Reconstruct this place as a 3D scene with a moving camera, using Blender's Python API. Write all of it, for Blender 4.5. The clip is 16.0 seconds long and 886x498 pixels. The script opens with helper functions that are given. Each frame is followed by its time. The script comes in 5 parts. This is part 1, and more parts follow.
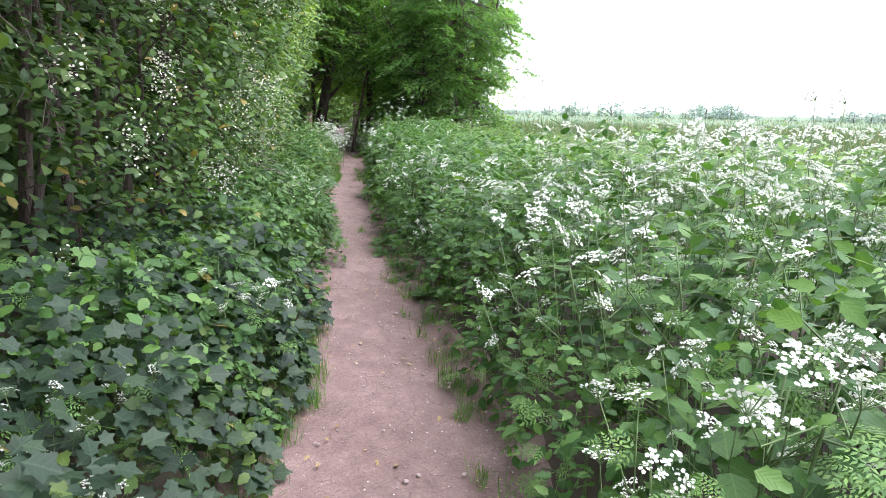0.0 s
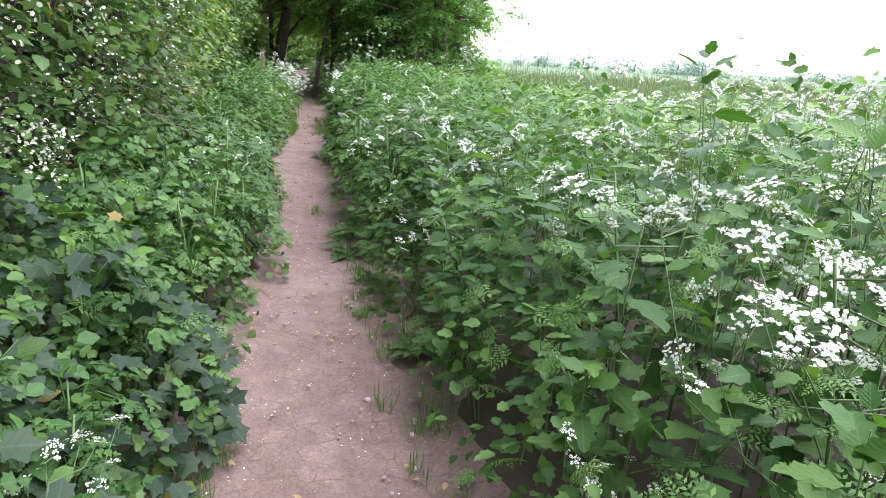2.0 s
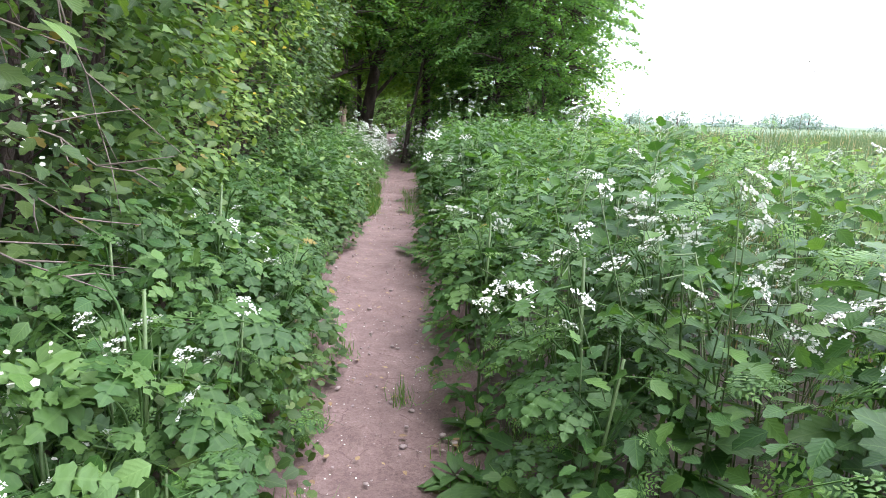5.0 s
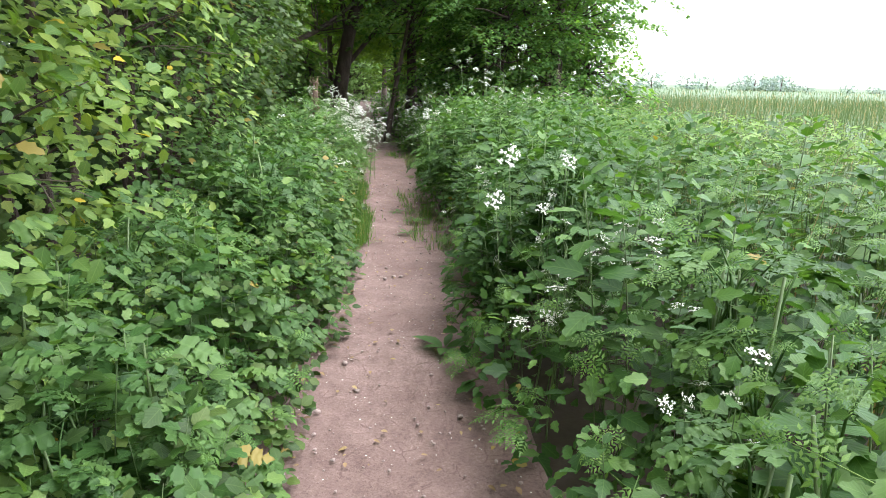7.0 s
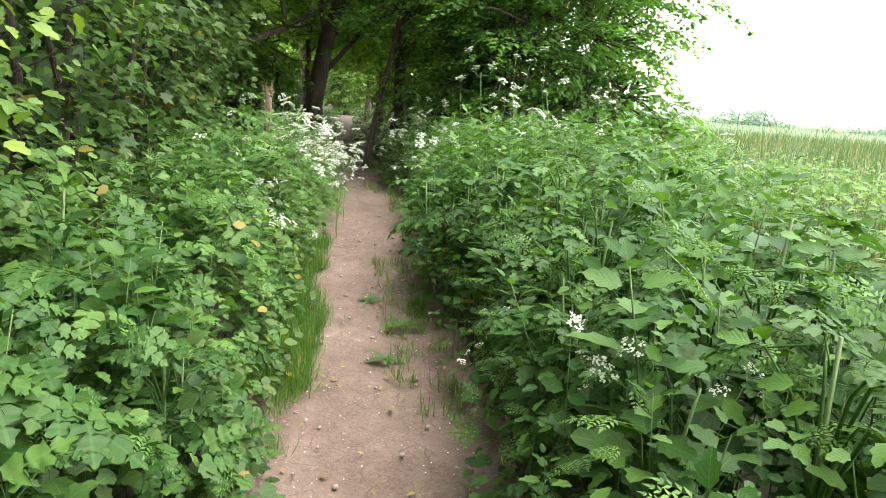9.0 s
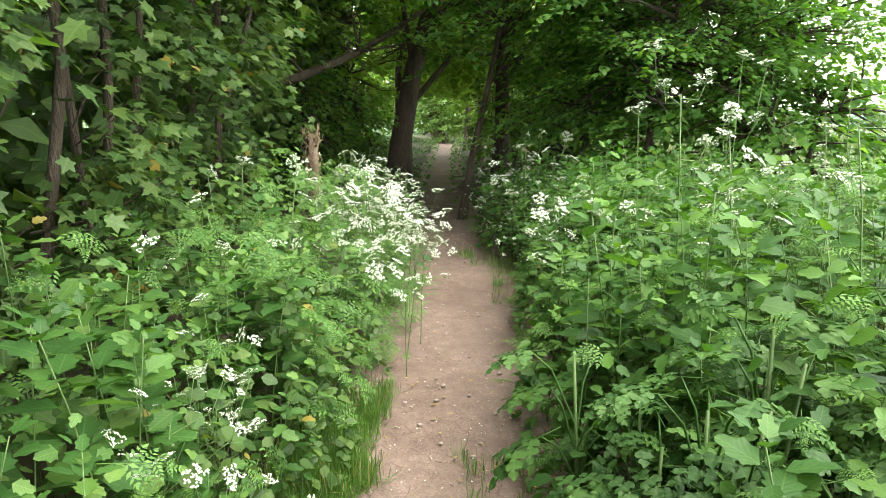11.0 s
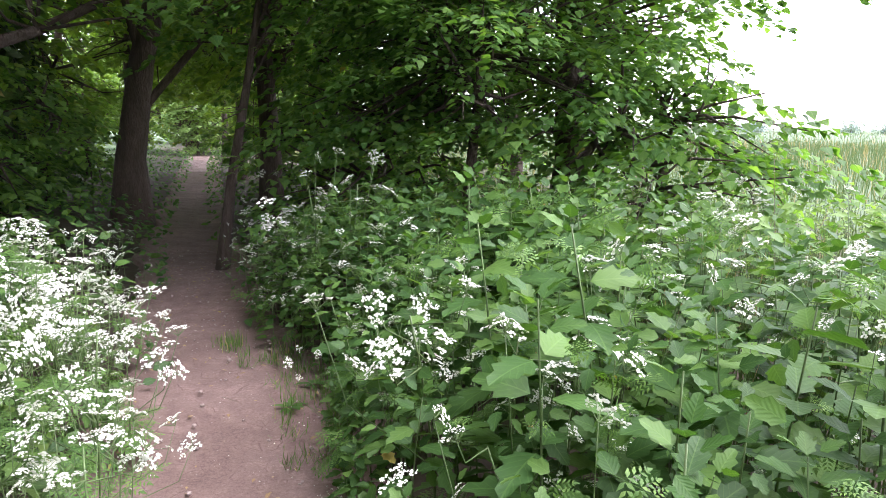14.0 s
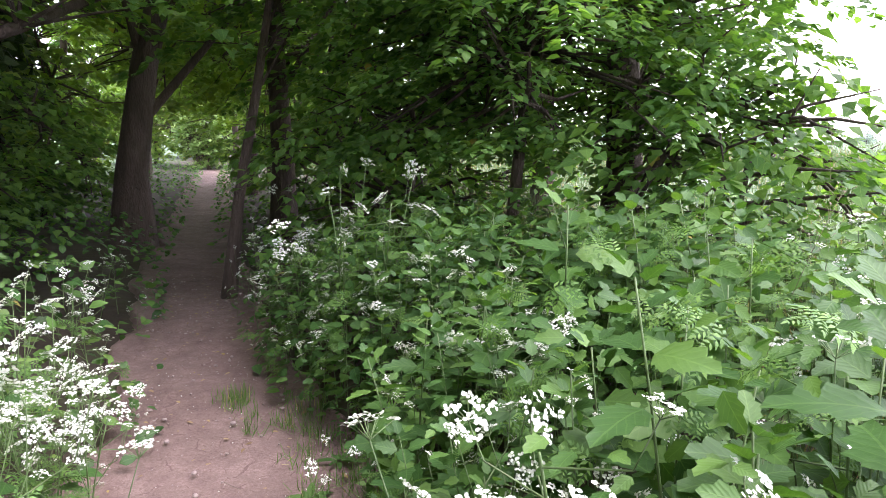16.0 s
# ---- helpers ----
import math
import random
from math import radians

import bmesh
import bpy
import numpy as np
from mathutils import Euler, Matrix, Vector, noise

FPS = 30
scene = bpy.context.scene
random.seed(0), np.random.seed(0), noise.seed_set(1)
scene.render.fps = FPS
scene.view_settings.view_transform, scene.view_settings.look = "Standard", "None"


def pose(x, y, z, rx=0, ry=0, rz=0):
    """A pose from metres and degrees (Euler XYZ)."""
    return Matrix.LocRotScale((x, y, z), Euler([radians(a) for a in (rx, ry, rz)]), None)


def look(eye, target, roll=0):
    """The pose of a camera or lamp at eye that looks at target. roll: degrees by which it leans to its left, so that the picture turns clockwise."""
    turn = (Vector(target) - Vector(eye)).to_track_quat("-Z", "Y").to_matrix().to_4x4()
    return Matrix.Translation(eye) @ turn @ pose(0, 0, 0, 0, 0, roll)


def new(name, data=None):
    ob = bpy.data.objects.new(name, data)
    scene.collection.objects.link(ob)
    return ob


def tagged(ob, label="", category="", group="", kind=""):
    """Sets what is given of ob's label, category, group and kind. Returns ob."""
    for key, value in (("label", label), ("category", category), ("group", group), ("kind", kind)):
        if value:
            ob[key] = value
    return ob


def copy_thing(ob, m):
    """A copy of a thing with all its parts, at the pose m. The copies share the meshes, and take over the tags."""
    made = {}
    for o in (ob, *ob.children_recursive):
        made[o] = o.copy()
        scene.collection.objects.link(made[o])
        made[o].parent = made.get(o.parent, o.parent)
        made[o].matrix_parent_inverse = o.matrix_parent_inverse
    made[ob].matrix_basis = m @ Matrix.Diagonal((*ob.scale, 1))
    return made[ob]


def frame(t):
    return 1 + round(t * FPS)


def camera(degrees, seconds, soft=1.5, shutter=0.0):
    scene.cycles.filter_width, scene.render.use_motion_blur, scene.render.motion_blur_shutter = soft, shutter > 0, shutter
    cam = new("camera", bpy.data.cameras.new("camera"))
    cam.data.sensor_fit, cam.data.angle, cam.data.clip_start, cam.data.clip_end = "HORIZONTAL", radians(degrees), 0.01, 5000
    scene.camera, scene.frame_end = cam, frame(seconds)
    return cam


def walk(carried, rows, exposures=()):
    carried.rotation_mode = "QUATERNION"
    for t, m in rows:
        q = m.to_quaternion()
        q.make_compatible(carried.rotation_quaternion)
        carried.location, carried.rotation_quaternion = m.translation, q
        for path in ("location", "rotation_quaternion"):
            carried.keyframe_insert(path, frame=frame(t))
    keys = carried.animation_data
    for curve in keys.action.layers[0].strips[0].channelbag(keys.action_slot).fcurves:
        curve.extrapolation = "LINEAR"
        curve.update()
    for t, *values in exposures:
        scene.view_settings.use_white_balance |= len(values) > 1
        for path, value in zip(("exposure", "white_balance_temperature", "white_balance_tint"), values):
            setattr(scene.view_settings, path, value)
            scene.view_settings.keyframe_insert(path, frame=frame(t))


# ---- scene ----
cam = camera(69.0, 16.0, 0.65)
PATH = [
    (0, (-0.105, -0.145, 1.571), (0.010, 1.806, 1.143), 1.4),
    (0.5, (-0.125, 0.601, 1.522), (-0.073, 2.561, 1.127), -0.6),
    (1, (-0.148, 1.136, 1.513), (-0.077, 3.095, 1.117), 4.0),
    (1.5, (-0.198, 1.623, 1.518), (0.028, 3.542, 1.003), 5.6),
    (2, (-0.181, 2.137, 1.450), (0.045, 4.039, 0.877), 3.5),
    (2.5, (-0.205, 2.606, 1.484), (-0.070, 4.544, 1.004), 6.9),
    (3, (-0.240, 2.992, 1.484), (0.040, 4.913, 1.004), 6.9),
    (3.5, (-0.206, 3.385, 1.430), (0.089, 5.294, 0.912), 2.0),
    (4, (-0.236, 3.855, 1.425), (-0.091, 5.785, 0.925), 1.5),
    (4.5, (-0.345, 4.442, 1.422), (-0.237, 6.373, 0.911), 1.7),
    (5, (-0.436, 5.205, 1.304), (-0.482, 7.162, 0.896), 1.7),
    (5.2, (-0.444, 5.473, 1.285), (-0.523, 7.431, 0.885), 2.8),
    (7.3, (-1.033, 8.456, 1.458), (-0.983, 10.387, 0.938), 1.4),
    (7.5, (-1.050, 8.849, 1.430), (-1.106, 10.798, 0.981), 3.8),
    (8, (-1.118, 9.639, 1.413), (-1.000, 11.598, 1.025), 4.4),
    (8.2, (-1.124, 9.894, 1.404), (-0.916, 11.834, 0.964), 3.7),
    (10.3, (-1.066, 12.011, 1.455), (-1.216, 13.947, 0.979), 4.7),
    (10.5, (-1.093, 12.343, 1.499), (-1.208, 14.290, 1.056), 2.4),
    (11, (-1.203, 13.275, 1.520), (-1.422, 15.221, 1.108), 0.9),
    (11.5, (-1.352, 14.002, 1.503), (-1.434, 15.957, 1.086), 3.1),
    (12, (-1.396, 14.579, 1.536), (-1.334, 16.539, 1.142), 0.2),
    (12.5, (-1.396, 15.005, 1.543), (-1.214, 16.957, 1.149), 0.5),
    (13, (-1.422, 15.176, 1.563), (-0.916, 17.069, 1.164), 3.8),
    (13.5, (-1.333, 15.361, 1.556), (-0.750, 17.227, 1.136), -0.8),
    (14, (-1.320, 15.604, 1.540), (-0.848, 17.510, 1.159), 0.7),
    (14.5, (-1.392, 15.923, 1.549), (-0.963, 17.852, 1.242), 1.3),
    (15, (-1.440, 16.073, 1.566), (-1.055, 18.012, 1.272), -1.1),
    (15.5, (-1.454, 16.153, 1.575), (-1.113, 18.092, 1.219), 0.2),
    (16, (-1.348, 16.488, 1.491), (-0.907, 18.408, 1.148), 0.3),
]
EXPOSURE = [(0, 2.74, 6000, 19), (1.5, 2.78, 6000, 18), (5.2, 2.86, 5900, 20), (8, 2.95, 6600, 8), (10.3, 3.2, 7150, -3), (12, 3.2, 6850, 6), (13, 3.15, 6550, 17), (14.3, 3.06, 6150, 26), (16, 3.2, 6200, 27)]
walk(cam, [(t, look(eye, target, roll)) for t, eye, target, roll in PATH], EXPOSURE)

# ---------------------------------------------------------------- light
world = bpy.data.worlds.new("world")
scene.world = world
world.use_nodes = True
wn, wl = world.node_tree.nodes, world.node_tree.links
sky = wn.new("ShaderNodeTexSky")
sky.sky_type, sky.sun_disc = "NISHITA", False
SUN_UP, SUN_TURN = 66, 95
sky.sun_elevation, sky.sun_rotation = radians(SUN_UP), radians(SUN_TURN)
sky.air_density, sky.dust_density, sky.ozone_density = 1.0, 1.0, 1.0
pale = wn.new("ShaderNodeHueSaturation")
pale.inputs["Saturation"].default_value = 0.25
wl.new(sky.outputs[0], pale.inputs["Color"])
wl.new(pale.outputs[0], wn["Background"].inputs["Color"])
wn["Background"].inputs["Strength"].default_value = 0.12

sun = new("sun", bpy.data.lights.new("sun", "SUN"))
sun.data.energy, sun.data.angle, sun.data.color = 0.7, radians(60), (1.0, 0.96, 0.9)
sun_way = Vector((math.sin(radians(SUN_TURN)) * math.cos(radians(SUN_UP)), math.cos(radians(SUN_TURN)) * math.cos(radians(SUN_UP)), math.sin(radians(SUN_UP))))
sun.matrix_basis = look(sun_way * 30, (0, 0, 0))


# ---------------------------------------------------------------- materials
def nodes_of(name):
    m = bpy.data.materials.new(name)
    m.use_nodes = True
    return m, m.node_tree.nodes, m.node_tree.links, m.node_tree.nodes["Principled BSDF"]


def math_node(N, L, op, a, b=None, c=None):
    n = N.new("ShaderNodeMath")
    n.operation = op
    for i, v in enumerate((a, b, c)):
        if v is None:
            continue
        if isinstance(v, (int, float)):
            n.inputs[i].default_value = v
        else:
            L.new(v, n.inputs[i])
    return n.outputs[0]


def ramp(N, L, fac, stops):
    r = N.new("ShaderNodeValToRGB")
    while len(r.color_ramp.elements) < len(stops):
        r.color_ramp.elements.new(0.5)
    for e, (p, c) in zip(r.color_ramp.elements, stops):
        e.position, e.color = p, (*c, 1)
    L.new(fac, r.inputs[0])
    return r.outputs[0]


def noise_node(N, L, scale, detail=4, rough=0.6, vec=None, stretch=None):
    n = N.new("ShaderNodeTexNoise")
    n.inputs["Scale"].default_value, n.inputs["Detail"].default_value, n.inputs["Roughness"].default_value = scale, detail, rough
    if vec is None:
        vec = N.new("ShaderNodeNewGeometry").outputs["Position"]
    if stretch:
        mp = N.new("ShaderNodeMapping")
        mp.inputs["Scale"].default_value = stretch
        L.new(vec, mp.inputs["Vector"])
        vec = mp.outputs[0]
    L.new(vec, n.inputs["Vector"])
    return n.outputs["Fac"]


def bump(N, L, B, height, strength, dist):
    b = N.new("ShaderNodeBump")
    b.inputs["Strength"].default_value, b.inputs["Distance"].default_value = strength, dist
    L.new(height, b.inputs["Height"])
    L.new(b.outputs[0], B.inputs["Normal"])


def leaf_material(name, dark, mid, light, old=(0.27, 0.2, 0.05), aged=0.9985, glow=0.3, rough=0.46, veins=0.16):
    """Thin leaf: blade colour varies leaf by leaf and patch by patch, veins by the blade's own coordinates, light passes through."""
    m, N, L, B = nodes_of(name)
    geo = N.new("ShaderNodeNewGeometry")
    info = N.new("ShaderNodeObjectInfo")
    patch = noise_node(N, L, 1.3, 3)
    blotch = noise_node(N, L, 60, 3)
    v = math_node(N, L, "MULTIPLY", geo.outputs["Random Per Island"], 0.45)
    v = math_node(N, L, "MULTIPLY_ADD", patch, 0.5, v)
    v = math_node(N, L, "MULTIPLY_ADD", info.outputs["Random"], 0.12, v)
    v = math_node(N, L, "MULTIPLY_ADD", blotch, 0.14, v)
    col = ramp(N, L, v, [(0.2, dark), (0.58, mid), (0.95, light)])
    uv = N.new("ShaderNodeUVMap")
    sep = N.new("ShaderNodeSeparateXYZ")
    L.new(uv.outputs[0], sep.inputs[0])
    side = math_node(N, L, "ABSOLUTE", math_node(N, L, "SUBTRACT", sep.outputs[0], 0.5))
    rib = math_node(N, L, "LESS_THAN", side, 0.022)
    wave = math_node(N, L, "SINE", math_node(N, L, "MULTIPLY_ADD", side, -26.0, math_node(N, L, "MULTIPLY", sep.outputs[1], 38.0)))
    vein = math_node(N, L, "MAXIMUM", rib, math_node(N, L, "MULTIPLY", math_node(N, L, "GREATER_THAN", wave, 0.9), 0.45))
    mix = N.new("ShaderNodeMix")
    mix.data_type = "RGBA"
    L.new(math_node(N, L, "MULTIPLY", vein, veins), mix.inputs["Factor"])
    L.new(col, mix.inputs["A"])
    mix.inputs["B"].default_value = (*[min(1, c * 1.6 + 0.03) for c in light], 1)
    aged_mix = N.new("ShaderNodeMix")
    aged_mix.data_type = "RGBA"
    L.new(math_node(N, L, "MULTIPLY", math_node(N, L, "GREATER_THAN", geo.outputs["Random Per Island"], aged), 0.85), aged_mix.inputs["Factor"])
    L.new(mix.outputs["Result"], aged_mix.inputs["A"])
    aged_mix.inputs["B"].default_value = (*old, 1)
    final = aged_mix.outputs["Result"]
    L.new(final, B.inputs["Base Color"])
    B.inputs["Roughness"].default_value = rough
    B.inputs["Specular IOR Level"].default_value = 0.25
    hgt = math_node(N, L, "MULTIPLY_ADD", wave, 0.22, math_node(N, L, "MULTIPLY", blotch, 1.5))
    bump(N, L, B, hgt, 0.35, 0.002)
    tr = N.new("ShaderNodeBsdfTranslucent")
    warm = N.new("ShaderNodeMix")
    warm.data_type, warm.blend_type = "RGBA", "MULTIPLY"
    warm.inputs["Factor"].default_value = 1.0
    L.new(final, warm.inputs["A"])
    warm.inputs["B"].default_value = (1.5, 1.6, 0.5, 1)
    L.new(warm.outputs["Result"], tr.inputs["Color"])
    mx = N.new("ShaderNodeMixShader")
    mx.inputs[0].default_value = glow
    L.new(B.outputs[0], mx.inputs[1])
    L.new(tr.outputs[0], mx.inputs[2])
    L.new(mx.outputs[0], N["Material Output"].inputs["Surface"])
    return m


def plain_material(name, stops, scale, rough=0.6, relief=0.3, dist=0.003, stretch=None, glow=0.0):
    m, N, L, B = nodes_of(name)
    f1 = noise_node(N, L, scale, 5, stretch=stretch)
    f2 = noise_node(N, L, scale * 7, 4, stretch=stretch)
    isl = N.new("ShaderNodeNewGeometry").outputs["Random Per Island"]
    v = math_node(N, L, "MULTIPLY_ADD", f2, 0.35, math_node(N, L, "MULTIPLY", f1, 0.5))
    v = math_node(N, L, "MULTIPLY_ADD", isl, 0.15, v)
    col = ramp(N, L, v, stops)
    L.new(col, B.inputs["Base Color"])
    B.inputs["Roughness"].default_value = rough
    bump(N, L, B, math_node(N, L, "ADD", f1, f2), relief, dist)
    if glow:
        tr = N.new("ShaderNodeBsdfTranslucent")
        L.new(col, tr.inputs["Color"])
        mx = N.new("ShaderNodeMixShader")
        mx.inputs[0].default_value = glow
        L.new(B.outputs[0], mx.inputs[1])
        L.new(tr.outputs[0], mx.inputs[2])
        L.new(mx.outputs[0], N["Material Output"].inputs["Surface"])
    return m


def dirt_material():
    m, N, L, B = nodes_of("trodden_earth")
    big = noise_node(N, L, 1.1, 4)
    mid = noise_node(N, L, 7, 6, 0.7)
    fine = noise_node(N, L, 70, 6, 0.75)
    v = math_node(N, L, "MULTIPLY_ADD", mid, 0.4, math_node(N, L, "MULTIPLY", big, 0.35))
    v = math_node(N, L, "MULTIPLY_ADD", fine, 0.5, v)
    col = ramp(N, L, v, [(0.4, (0.062, 0.037, 0.03)), (0.54, (0.138, 0.088, 0.074)), (0.67, (0.205, 0.139, 0.12)), (0.84, (0.35, 0.255, 0.225))])
    vor = N.new("ShaderNodeTexVoronoi")
    vor.feature = "DISTANCE_TO_EDGE"
    vor.inputs["Scale"].default_value = 9
    warp = N.new("ShaderNodeMix")
    warp.data_type = "VECTOR"
    warp.inputs["Factor"].default_value = 0.12
    L.new(N.new("ShaderNodeNewGeometry").outputs["Position"], warp.inputs["A"])
    nz = N.new("ShaderNodeTexNoise")
    nz.inputs["Scale"].default_value = 4
    L.new(N.new("ShaderNodeNewGeometry").outputs["Position"], nz.inputs["Vector"])
    L.new(nz.outputs["Color"], warp.inputs["B"])
    L.new(warp.outputs["Result"], vor.inputs["Vector"])
    crack = math_node(N, L, "MULTIPLY", math_node(N, L, "LESS_THAN", vor.outputs["Distance"], 0.022), math_node(N, L, "GREATER_THAN", mid, 0.53))
    mix = N.new("ShaderNodeMix")
    mix.data_type = "RGBA"
    L.new(math_node(N, L, "MULTIPLY", crack, 0.55), mix.inputs["Factor"])
    L.new(col, mix.inputs["A"])
    mix.inputs["B"].default_value = (0.1, 0.055, 0.045, 1)
    L.new(mix.outputs["Result"], B.inputs["Base Color"])
    B.inputs["Roughness"].default_value = 0.85
    h = math_node(N, L, "MULTIPLY_ADD", fine, 0.6, mid)
    h = math_node(N, L, "MULTIPLY_ADD", crack, -0.6, h)
    bump(N, L, B, h, 0.7, 0.02)
    return m


DIRT = dirt_material()


def ground_material():
    """Bare earth along the path, coloured for shade, gives way unevenly to green field."""
    m, N, L, B = nodes_of("earth_and_field")
    pos = N.new("ShaderNodeNewGeometry").outputs["Position"]
    sep = N.new("ShaderNodeSeparateXYZ")
    L.new(pos, sep.inputs[0])
    f1, f2 = noise_node(N, L, 0.5, 5), noise_node(N, L, 6, 5)
    v = math_node(N, L, "MULTIPLY_ADD", f2, 0.45, math_node(N, L, "MULTIPLY", f1, 0.55))
    # Very dark tones put the shade of gaps between plants into the soil.
    soil = ramp(N, L, v, [(0.3, (0.03, 0.022, 0.016)), (0.5, (0.055, 0.04, 0.026)), (0.7, (0.05, 0.06, 0.022))])
    green = ramp(N, L, v, [(0.3, (0.065, 0.11, 0.048)), (0.5, (0.09, 0.14, 0.064)), (0.7, (0.125, 0.17, 0.088))])
    off = math_node(N, L, "ABSOLUTE", math_node(N, L, "ADD", sep.outputs[0], 1.2))
    edge = math_node(N, L, "MULTIPLY_ADD", f1, 3.0, math_node(N, L, "MULTIPLY_ADD", f2, 1.5, off))
    mr = N.new("ShaderNodeMapRange")
    mr.inputs["From Min"].default_value, mr.inputs["From Max"].default_value = 8.0, 10.5
    L.new(edge, mr.inputs["Value"])
    mix = N.new("ShaderNodeMix")
    mix.data_type = "RGBA"
    L.new(mr.outputs[0], mix.inputs["Factor"])
    L.new(soil, mix.inputs["A"])
    L.new(green, mix.inputs["B"])
    L.new(mix.outputs["Result"], B.inputs["Base Color"])
    B.inputs["Roughness"].default_value = 0.9
    bump(N, L, B, v, 0.6, 0.05)
    return m


GROUND = ground_material()
NETTLE = leaf_material("nettle_leaf", (0.019, 0.057, 0.015), (0.050, 0.119, 0.029), (0.123, 0.226, 0.050))
FERNY = leaf_material("ferny_leaf", (0.043, 0.100, 0.027), (0.095, 0.195, 0.050), (0.180, 0.300, 0.075), veins=0.15)
HOGWEED = leaf_material("hogweed_leaf", (0.025, 0.063, 0.017), (0.054, 0.120, 0.031), (0.112, 0.200, 0.050), veins=0.1, rough=0.5)
IVY = leaf_material("ivy_leaf", (0.008, 0.022, 0.012), (0.020, 0.041, 0.020), (0.039, 0.067, 0.032), rough=0.5, glow=0.22, veins=0.2)
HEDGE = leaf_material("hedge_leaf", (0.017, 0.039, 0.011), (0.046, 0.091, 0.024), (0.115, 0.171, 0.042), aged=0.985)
# Yellow-green leaf, lightened for the better-lit stretches of hedge and bank.
LIT_BRAMBLE = leaf_material("lit_bramble_leaf", (0.032, 0.078, 0.021), (0.078, 0.152, 0.037), (0.166, 0.258, 0.064), aged=0.99)
# Yellow-green leaf that carries the brighter light on its bushes as colour.
LIT_GOLDEN = leaf_material("lit_golden_leaf", (0.082, 0.146, 0.032), (0.146, 0.238, 0.054), (0.270, 0.335, 0.076), aged=0.985, old=(0.55, 0.4, 0.04))
# Light green leaf, paled further so the colour holds bright sky glare.
PALED_LEAF = leaf_material("light_paled_leaf", (0.09, 0.17, 0.045), (0.155, 0.26, 0.075), (0.24, 0.35, 0.11), veins=0.1)
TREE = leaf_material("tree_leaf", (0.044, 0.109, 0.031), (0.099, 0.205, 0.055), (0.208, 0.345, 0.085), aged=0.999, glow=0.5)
# Lighter, yellower copy of the tree leaf, with backlight put into the colour.
SUNLIT_LEAF = leaf_material("sunlit_tree_leaf", (0.075, 0.14, 0.032), (0.15, 0.25, 0.055), (0.27, 0.37, 0.085), glow=0.5)
# Distance haze is mixed into this pale bluish leaf colour.
HAZED_LEAF = leaf_material("haze_tinted_tree_leaf", (0.15, 0.21, 0.22), (0.2, 0.27, 0.28), (0.25, 0.32, 0.33), aged=2, veins=0)
GRASS = leaf_material("grass_blade", (0.051, 0.119, 0.025), (0.102, 0.204, 0.043), (0.187, 0.289, 0.076), veins=0.0, old=(0.4, 0.33, 0.16), aged=0.95)
CROP = leaf_material("field_blade", (0.049, 0.084, 0.035), (0.076, 0.119, 0.056), (0.119, 0.157, 0.084), veins=0.0, old=(0.38, 0.27, 0.17), aged=0.9)
STEM = plain_material("green_stem", [(0.3, (0.06, 0.1, 0.03)), (0.6, (0.12, 0.19, 0.06)), (0.8, (0.2, 0.2, 0.09))], 9, 0.5, 0.2, 0.002, glow=0.1)
DARKSTEM = plain_material("seeding_grass_stem", [(0.3, (0.1, 0.09, 0.05)), (0.7, (0.22, 0.2, 0.1))], 12, 0.6)
PETAL = plain_material("white_petal", [(0.3, (0.6, 0.64, 0.48)), (0.5, (0.76, 0.78, 0.68)), (0.8, (0.86, 0.86, 0.8))], 30, 0.55, 0.1, 0.001, glow=0.25)
BLOSSOM = plain_material("cream_blossom", [(0.3, (0.45, 0.44, 0.31)), (0.6, (0.66, 0.65, 0.52)), (0.8, (0.78, 0.77, 0.68))], 30, 0.55, 0.1, 0.001, glow=0.25)
BARK = plain_material("tree_bark", [(0.3, (0.038, 0.026, 0.019)), (0.5, (0.078, 0.055, 0.042)), (0.72, (0.14, 0.106, 0.084))], 9, 0.9, 1.0, 0.03, stretch=(1, 1, 0.25))
TWIG = plain_material("dead_twig", [(0.3, (0.13, 0.1, 0.075)), (0.6, (0.2, 0.16, 0.125)), (0.8, (0.28, 0.235, 0.19))], 20, 0.8, 0.5, 0.004)
WOOD = plain_material("weathered_wood", [(0.3, (0.09, 0.06, 0.042)), (0.55, (0.18, 0.125, 0.09)), (0.75, (0.27, 0.2, 0.15))], 14, 0.85, 0.8, 0.006, stretch=(1, 1, 0.15))
STRAW = plain_material("dry_straw", [(0.3, (0.16, 0.1, 0.065)), (0.7, (0.32, 0.23, 0.15))], 30, 0.8)
STONE = plain_material("pebble_stone", [(0.3, (0.22, 0.17, 0.15)), (0.6, (0.36, 0.29, 0.26)), (0.8, (0.55, 0.5, 0.46))], 40, 0.8, 0.4, 0.003)
LITTER = leaf_material("fallen_leaf", (0.13, 0.08, 0.04), (0.24, 0.16, 0.08), (0.36, 0.28, 0.13), glow=0.1, veins=0.25, aged=0.9)

# ---------------------------------------------------------------- mesh tools


